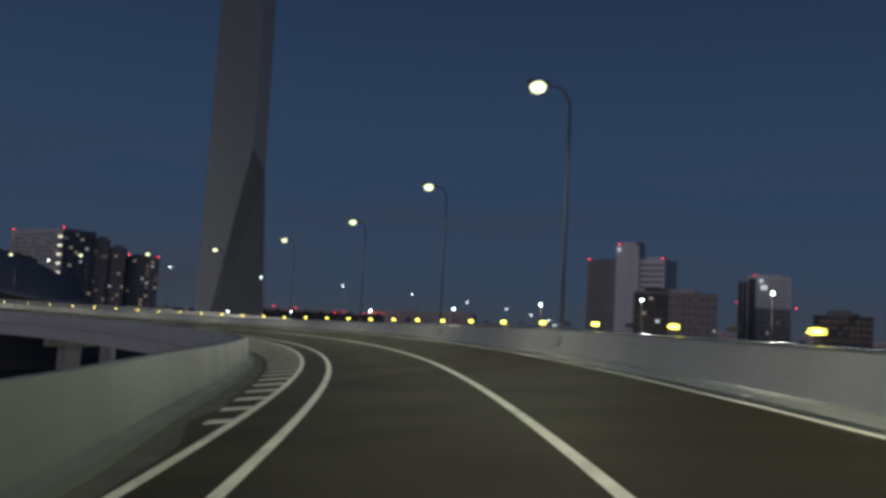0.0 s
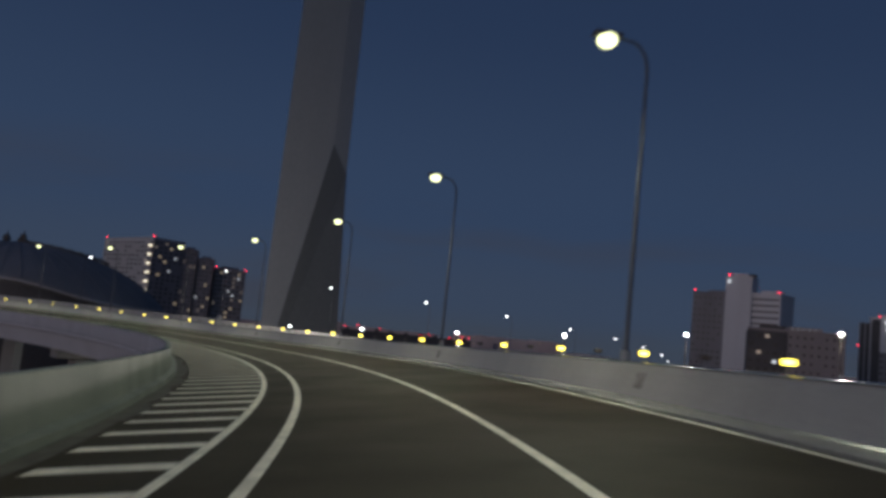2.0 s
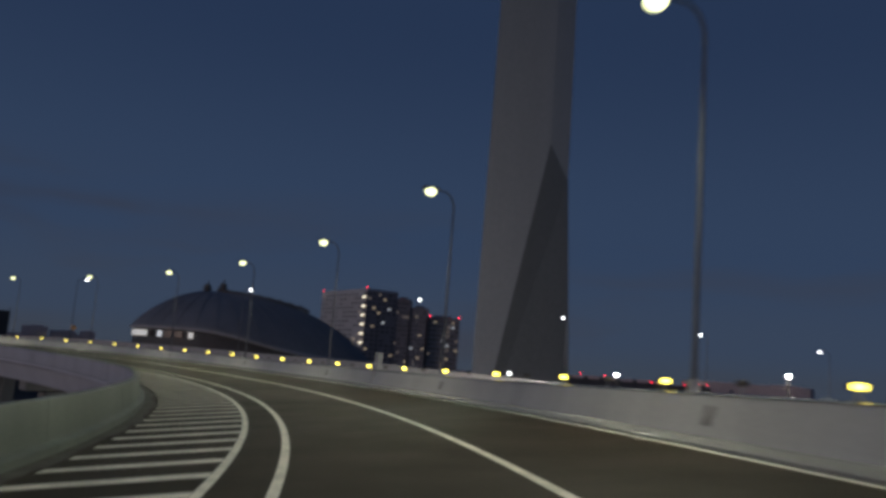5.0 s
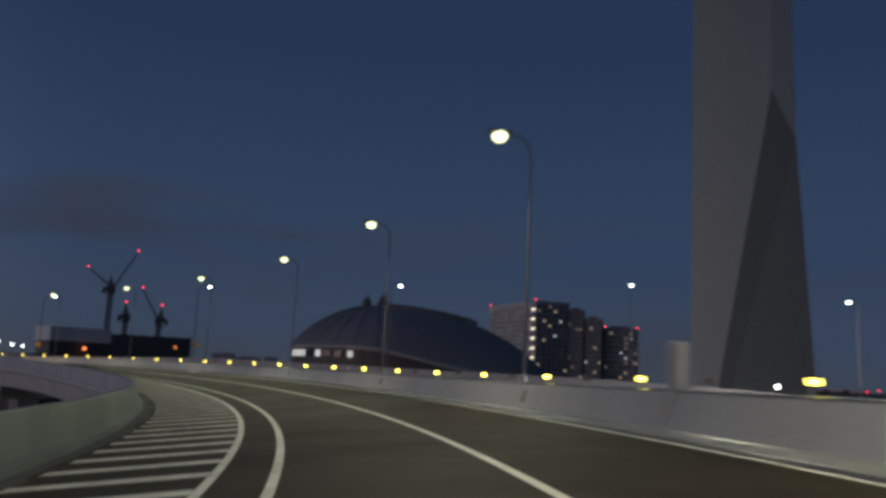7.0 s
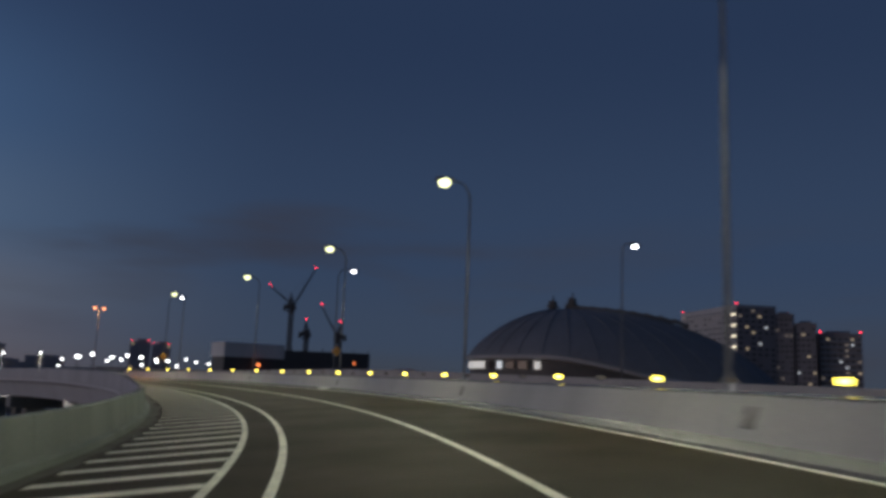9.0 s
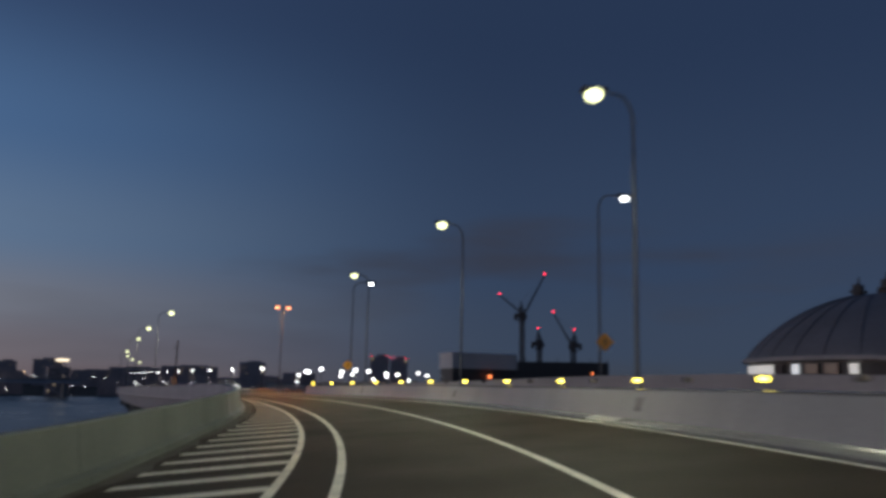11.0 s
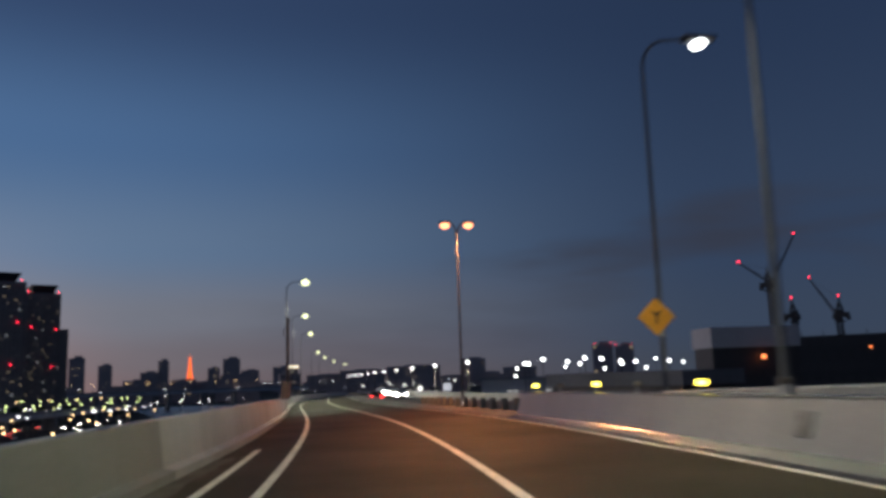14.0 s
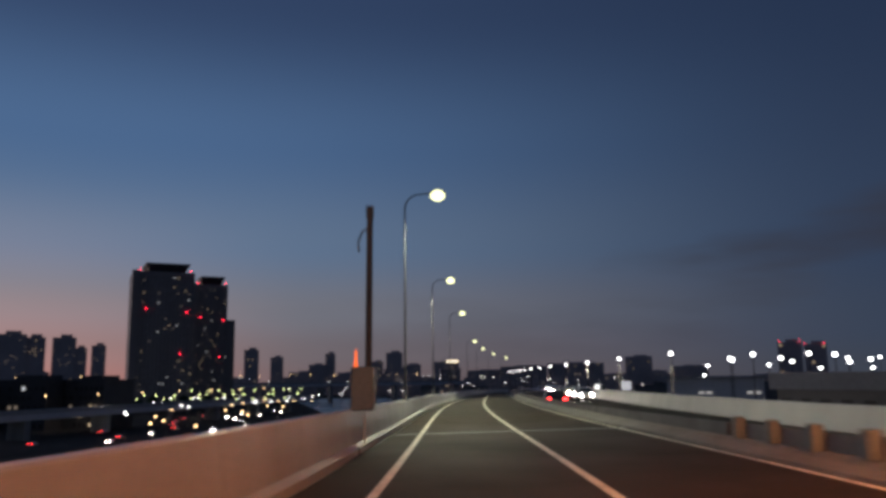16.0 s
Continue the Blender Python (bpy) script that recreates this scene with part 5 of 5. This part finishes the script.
for x, y, z in MASTS[1:]:
    d = bpy.data.lights.new("mast_light", "POINT")
    d.energy, d.color, d.shadow_soft_size = 6500, (1.0, 0.93, 0.84), 0.4
    new("mast_light", d).location = (x, y, z + 0.6)

# ---- the main road and a far viaduct over the water ----
def straight_viaduct(name, a, b, z, wide, label, every):
    ob = thing(name, label=label, category="viaduct", kind="structure")
    a, b = Vector(a), Vector(b)
    d = b - a
    turn = math.degrees(math.atan2(d.y, d.x))
    c = (a + b) / 2
    part("girder", box(bmesh.new(), (d.length, wide, 2.4), (0, 0, -1.4), bevel=0.2), GIRDER, ob, at=pose(c.x, c.y, z, 0, 0, turn))
    for k in (-1, 1):
        part("parapet", box(bmesh.new(), (d.length, 0.35, 1.3), (0, k * (wide / 2 - 0.2), 0.43), bevel=0.05), CONCRETE, ob, at=pose(c.x, c.y, z, 0, 0, turn))
    for i in range(int(d.length / every) + 1):
        q = a + d.normalized() * (i * every + 4)
        part("pier", box(bmesh.new(), (3, 8, z - 2.5 - GROUND), (0, 0, (z - 2.5 + GROUND) / 2), bevel=0.2), CONCRETE_DARK, ob, at=pose(q.x, q.y, 0, 0, 0, turn))
    return ob


straight_viaduct("viaduct_main", (-225, 200), (-700, 232), -7.4, 13, "pale elevated main road running on past the ramp", 44)
straight_viaduct("viaduct_far", (-760, -420), (-1010, 210), -4.5, 12, "far elevated road crossing the canal on wide piers", 66)

row_of(far_lamp("street_lamp", 8, 0.34, LAMP_WARM, "street lamp on the far elevated road, warm white", "lamps of the far elevated road"),
       [pose(-840 - 250 * k / 30 + 4.4 * (-1) ** k, -218 + 630 * k / 30 + 1.7 * (-1) ** k + r.uniform(-4, 4), -4.4) for k in range(0, 19)])
straight_viaduct("viaduct_lower", (-380, -22), (-760, 78), -12.0, 9, "lower elevated road crossing behind the waterfront", 50)
row_of(far_lamp("street_lamp", 6, 0.3, LAMP_WARM, "small street lamp on the lower elevated road", "lamps of the lower elevated road"),
       [pose(-400 - 33 * i, -20.5 + 8.7 * i, -11.9) for i in range(10)])
for i in (1, 4, 7):
    lamp_light((-400 - 33 * i, -21.4 + 8.7 * i, -5.9), 2600, (1.0, 0.9, 0.75), (0, 0, -1), 165)
shed = thing("quay_shed", label="pale low quay shed with lit windows at its foot", category="building")
part("wall", slab(bmesh.new(), [(-397, 231), (-387, 255.5), (-391, 257.5), (-401.5, 233)], GROUND, -1.2), WALL_LIGHT, shed)
part("roof", slab(bmesh.new(), [(-396.3, 230), (-386, 256), (-391.6, 258.6), (-402.2, 232.6)], -1.2, -0.4), WALL_GREY, shed)
for k in (0.36, 0.44, 0.86, 0.94):
    q = Vector((-397, 231)).lerp(Vector((-387, 255.5)), k)
    part("window", box(bmesh.new(), (1.5, 0.2, 0.6), bevel=0.03), HALL_WINDOW, shed, at=pose(q.x + 0.05, q.y - 0.02, -5.2, 0, 0, 67.8))

# ---- marker at the twin lamp's foot and the roadside block beyond the ramp ----
p = ramp(255.0, 6.42, 0.21)
marker = thing("marker_light", pose(p.x, p.y, p.z, 0, 0, ramp_turn(255)), "small white marker light on the kerb beside the guard rail", "marker light")
part("stem", rod(bmesh.new(), (0, 0, 0), (0, 0, 0.16), 0.03, 0.03, 8), STEEL, marker)
body = part("housing", box(bmesh.new(), (0.2, 0.08, 0.14), (0, 0.03, 0.21), bevel=0.02), BLACK, marker)
part("lens", box(bmesh.new(), (0.16, 0.03, 0.1), (0, -0.025, 0.21), bevel=0.012), MARKER, body, "glowing white lens")
block = tower_block("roadside_block", [(-1131, 187), (-1130, 211), (-1150, 212), (-1151, 186)], 9.5, WALL_HAZE, "far dark block with a bright lit roof sign")
facade(block, (-1131, 187), (-1130, 211), GROUND, 9, 9, 8, 0.8, random.Random(5), lit=0.08)
bm = bmesh.new()
for y in (196, 201, 206):
    rod(bm, (-1131, y, 9.4), (-1131, y, 17.6), 0.3, 0.3, 6)
rack = part("sign_rack", bm, DARK_STEEL, block)
part("roof_sign", box(bmesh.new(), (0.8, 14, 2.8), (-1130.4, 201.3, 18.9), bevel=0.5), LANDING, rack, "bright white roof sign")

# low waterside building beyond the parallel road
low_hall = thing("waterside_building", label="long low dark waterside building under a grey roof band", category="building")
part("wall", slab(bmesh.new(), [(-297, 219), (-261, 231), (-266, 246), (-302, 234)], GROUND, -2.6), WALL_DARK, low_hall)
part("roof", slab(bmesh.new(), [(-298, 218), (-260, 230.6), (-265.4, 247), (-303, 235)], -2.6, 0.2), ROOF_METAL, low_hall)
facade(low_hall, (-297, 219), (-261, 231), -11.0, -3.0, 2, 9, 0.9, random.Random(9), w=0.5, h=0.4, lit=0.06)

# lit signs by the main road
for x, y, w, h in ((-342, 197.9, 1.2, 1.8), (-384, 215.5, 2.8, 2.4)):
    lit = thing("lit_sign", pose(x, y, GROUND, 0, 0, 98), "white lit sign panel on a steel post beside the road", "sign", "lit roadside signs")
    part("post", rod(bmesh.new(), (0, 0.2, 0), (0, 0.2, 18.6), 0.14, 0.12, 8), DARK_STEEL, lit)
    part("panel", box(bmesh.new(), (w, 0.2, h), (0, 0, 19.2), bevel=0.25 if w > 3 else 0.06), SIGN_WHITE, lit)

# ---- vehicles ----
def car(name, paint, label, m, lights=True):
    ob = thing(name, m, label, "car", "cars")
    bm = bmesh.new()
    side = [(-2.15, 0.35), (2.15, 0.35), (2.2, 0.75), (1.9, 0.92), (1.1, 1.0), (0.45, 1.45), (-1.2, 1.48), (-1.95, 1.02), (-2.2, 0.95)]
    l = [bm.verts.new((-0.85 if z < 1.2 else -0.68, y, z)) for y, z in side]
    q = [bm.verts.new((0.85 if z < 1.2 else 0.68, y, z)) for y, z in side]
    n = len(side)
    bm.faces.new(l)
    bm.faces.new(q[::-1])
    for i in range(n):
        bm.faces.new((l[i], q[i], q[(i + 1) % n], l[(i + 1) % n]))
    bmesh.ops.recalc_face_normals(bm, faces=bm.faces)
    bmesh.ops.bevel(bm, geom=list(bm.edges), offset=0.05, segments=2, affect="EDGES")
    part("body", bm, paint, ob, smooth=False)
    for y, z, sz in ((-1.62, 1.24, 0.4), (0.8, 1.22, 0.42)):
        part("windscreen", box(bmesh.new(), (1.25, 0.05, sz), (0, y, z), Matrix.Rotation(radians(52 if y > 0 else -55), 4, "X")), PANE, ob)
    for x in (-0.78, 0.78):
        for y in (-1.35, 1.35):
            wh = part("wheel", rod(bmesh.new(), (x - 0.1, y, 0.33), (x + 0.1, y, 0.33), 0.33, 0.33, 16), RUBBER, ob)
            part("rim", rod(bmesh.new(), (x - 0.12, y, 0.33), (x + 0.12, y, 0.33), 0.2, 0.2, 12), STEEL, wh)
        part("tail_light", box(bmesh.new(), (0.3, 0.06, 0.16), (x * 0.82, -2.2, 0.82), bevel=0.02), TAIL, ob, "glowing red tail light")
        part("headlight", box(bmesh.new(), (0.3, 0.08, 0.14), (x * 0.82, 2.18, 0.7), bevel=0.02), HEAD, ob, "glowing white headlight")
    return ob


p = ramp(318, 7.9)
car("car", CAR_DARK, "dark car with red tail lights lit on the joined road", pose(p.x, p.y, side_road(11.3, 4).z, 0, 0, ramp_turn(318)))
p = side_road(13.4, 6.2)
first_car = car("car", CAR_WHITE, "white car with its headlights on coming along the joined road", pose(p.x, p.y, p.z, 0, 0, -98))
for u in (12.5, 12.75, 13.0, 13.2, 13.6, 13.8, 14.0, 14.2, 14.4, 14.6, 14.8):
    p = side_road(u, 6.2)
    copy_thing(first_car, pose(p.x, p.y, p.z, 0, 0, -97))
for x in (-352, -430, -520):
    copy_thing(first_car, pose(x, 200.3 - 0.067 * (x + 225) + 1.8, -7.4, 0, 0, -94))
r = random.Random(11)
for i in range(16):
    y = 60 + r.uniform(-30, 30)
    copy_thing(first_car, pose(-420 - 20 * i + r.uniform(-6, 6), y + 3 * (i % 4) - 0.05 * i * i, GROUND + 0.02, 0, 0, r.choice((-96, -90, -86))))

for i in range(9):
    copy_thing(first_car, pose(-455 - 29 * i + r.uniform(-6, 6), 26 + 2.2 * i + r.uniform(-14, 14), GROUND + 0.02, 0, 0, r.choice((84, 90, 96))))

# ---- low dark buildings by the waterfront ----
r = random.Random(77)
for x, y, w, top in ((-541, -36, 25, 0.2), (-549, -8, 20, -0.2), (-532, -66, 27, -2), (-600, -80, 40, -4)):
    ob = tower_block("waterfront_block", [(x, y), (x + 4, y + w), (x - 22, y + w + 5), (x - 26, y + 5)], top, WALL_DARK, "low dark waterfront building with a few lit windows", "waterfront blocks")
    facade(ob, (x + 0.4, y), (x + 4.4, y + w), GROUND, top - 1, 5, 8, 0.85, r, w=0.5, h=0.4, lit=0.12)

# ---- trees below the towers ----
def tree(name, h, seed):
    ob = thing(name, label="dark leafy street tree lit by park lamps", category="tree", group="trees below the towers")
    r = random.Random(seed)
    bm = bmesh.new()
    rod(bm, (0, 0, 0), (0, 0, h * 0.5), 0.22, 0.14, 8)
    for i in range(5):
        a = 2 * math.pi * i / 5 + r.random()
        rod(bm, (0, 0, h * 0.38), (math.cos(a) * h * 0.22, math.sin(a) * h * 0.22, h * 0.68), 0.1, 0.04, 5)
    part("trunk", bm, BARK, ob)
    bm = bmesh.new()
    for i in range(420):
        a, e, d = r.uniform(0, 6.283), r.uniform(-0.9, 1.5), h * 0.3 * r.random() ** 0.4 * r.uniform(0.75, 1.15)
        c = Vector((math.cos(a) * math.cos(e) * d, math.sin(a) * math.cos(e) * d, h * 0.66 + math.sin(e) * d * 0.9))
        t = Matrix.Translation(c) @ Euler((r.uniform(0, 6), r.uniform(0, 6), r.uniform(0, 6))).to_matrix().to_4x4()
        s = h * r.uniform(0.03, 0.055)
        bm.faces.new([bm.verts.new(t @ Vector(v)) for v in ((-s, 0, 0), (0, -s * 0.7, s * 0.2), (s, 0, 0), (0, s * 0.7, s * 0.2))])
    part("crown", bm, LEAF, ob)
    return ob


kinds = [tree("tree", 12, 1), tree("tree", 13.5, 2), tree("tree", 10.5, 3)]
r = random.Random(31)
for i, t in enumerate(kinds):
    t.matrix_basis = pose(-686, -80 + 30 * i, GROUND)
for i in range(27):
    copy_thing(kinds[i % 3], pose(-684 - r.uniform(0, 26), -95 + 6.2 * i, GROUND, 0, 0, r.uniform(0, 360)))
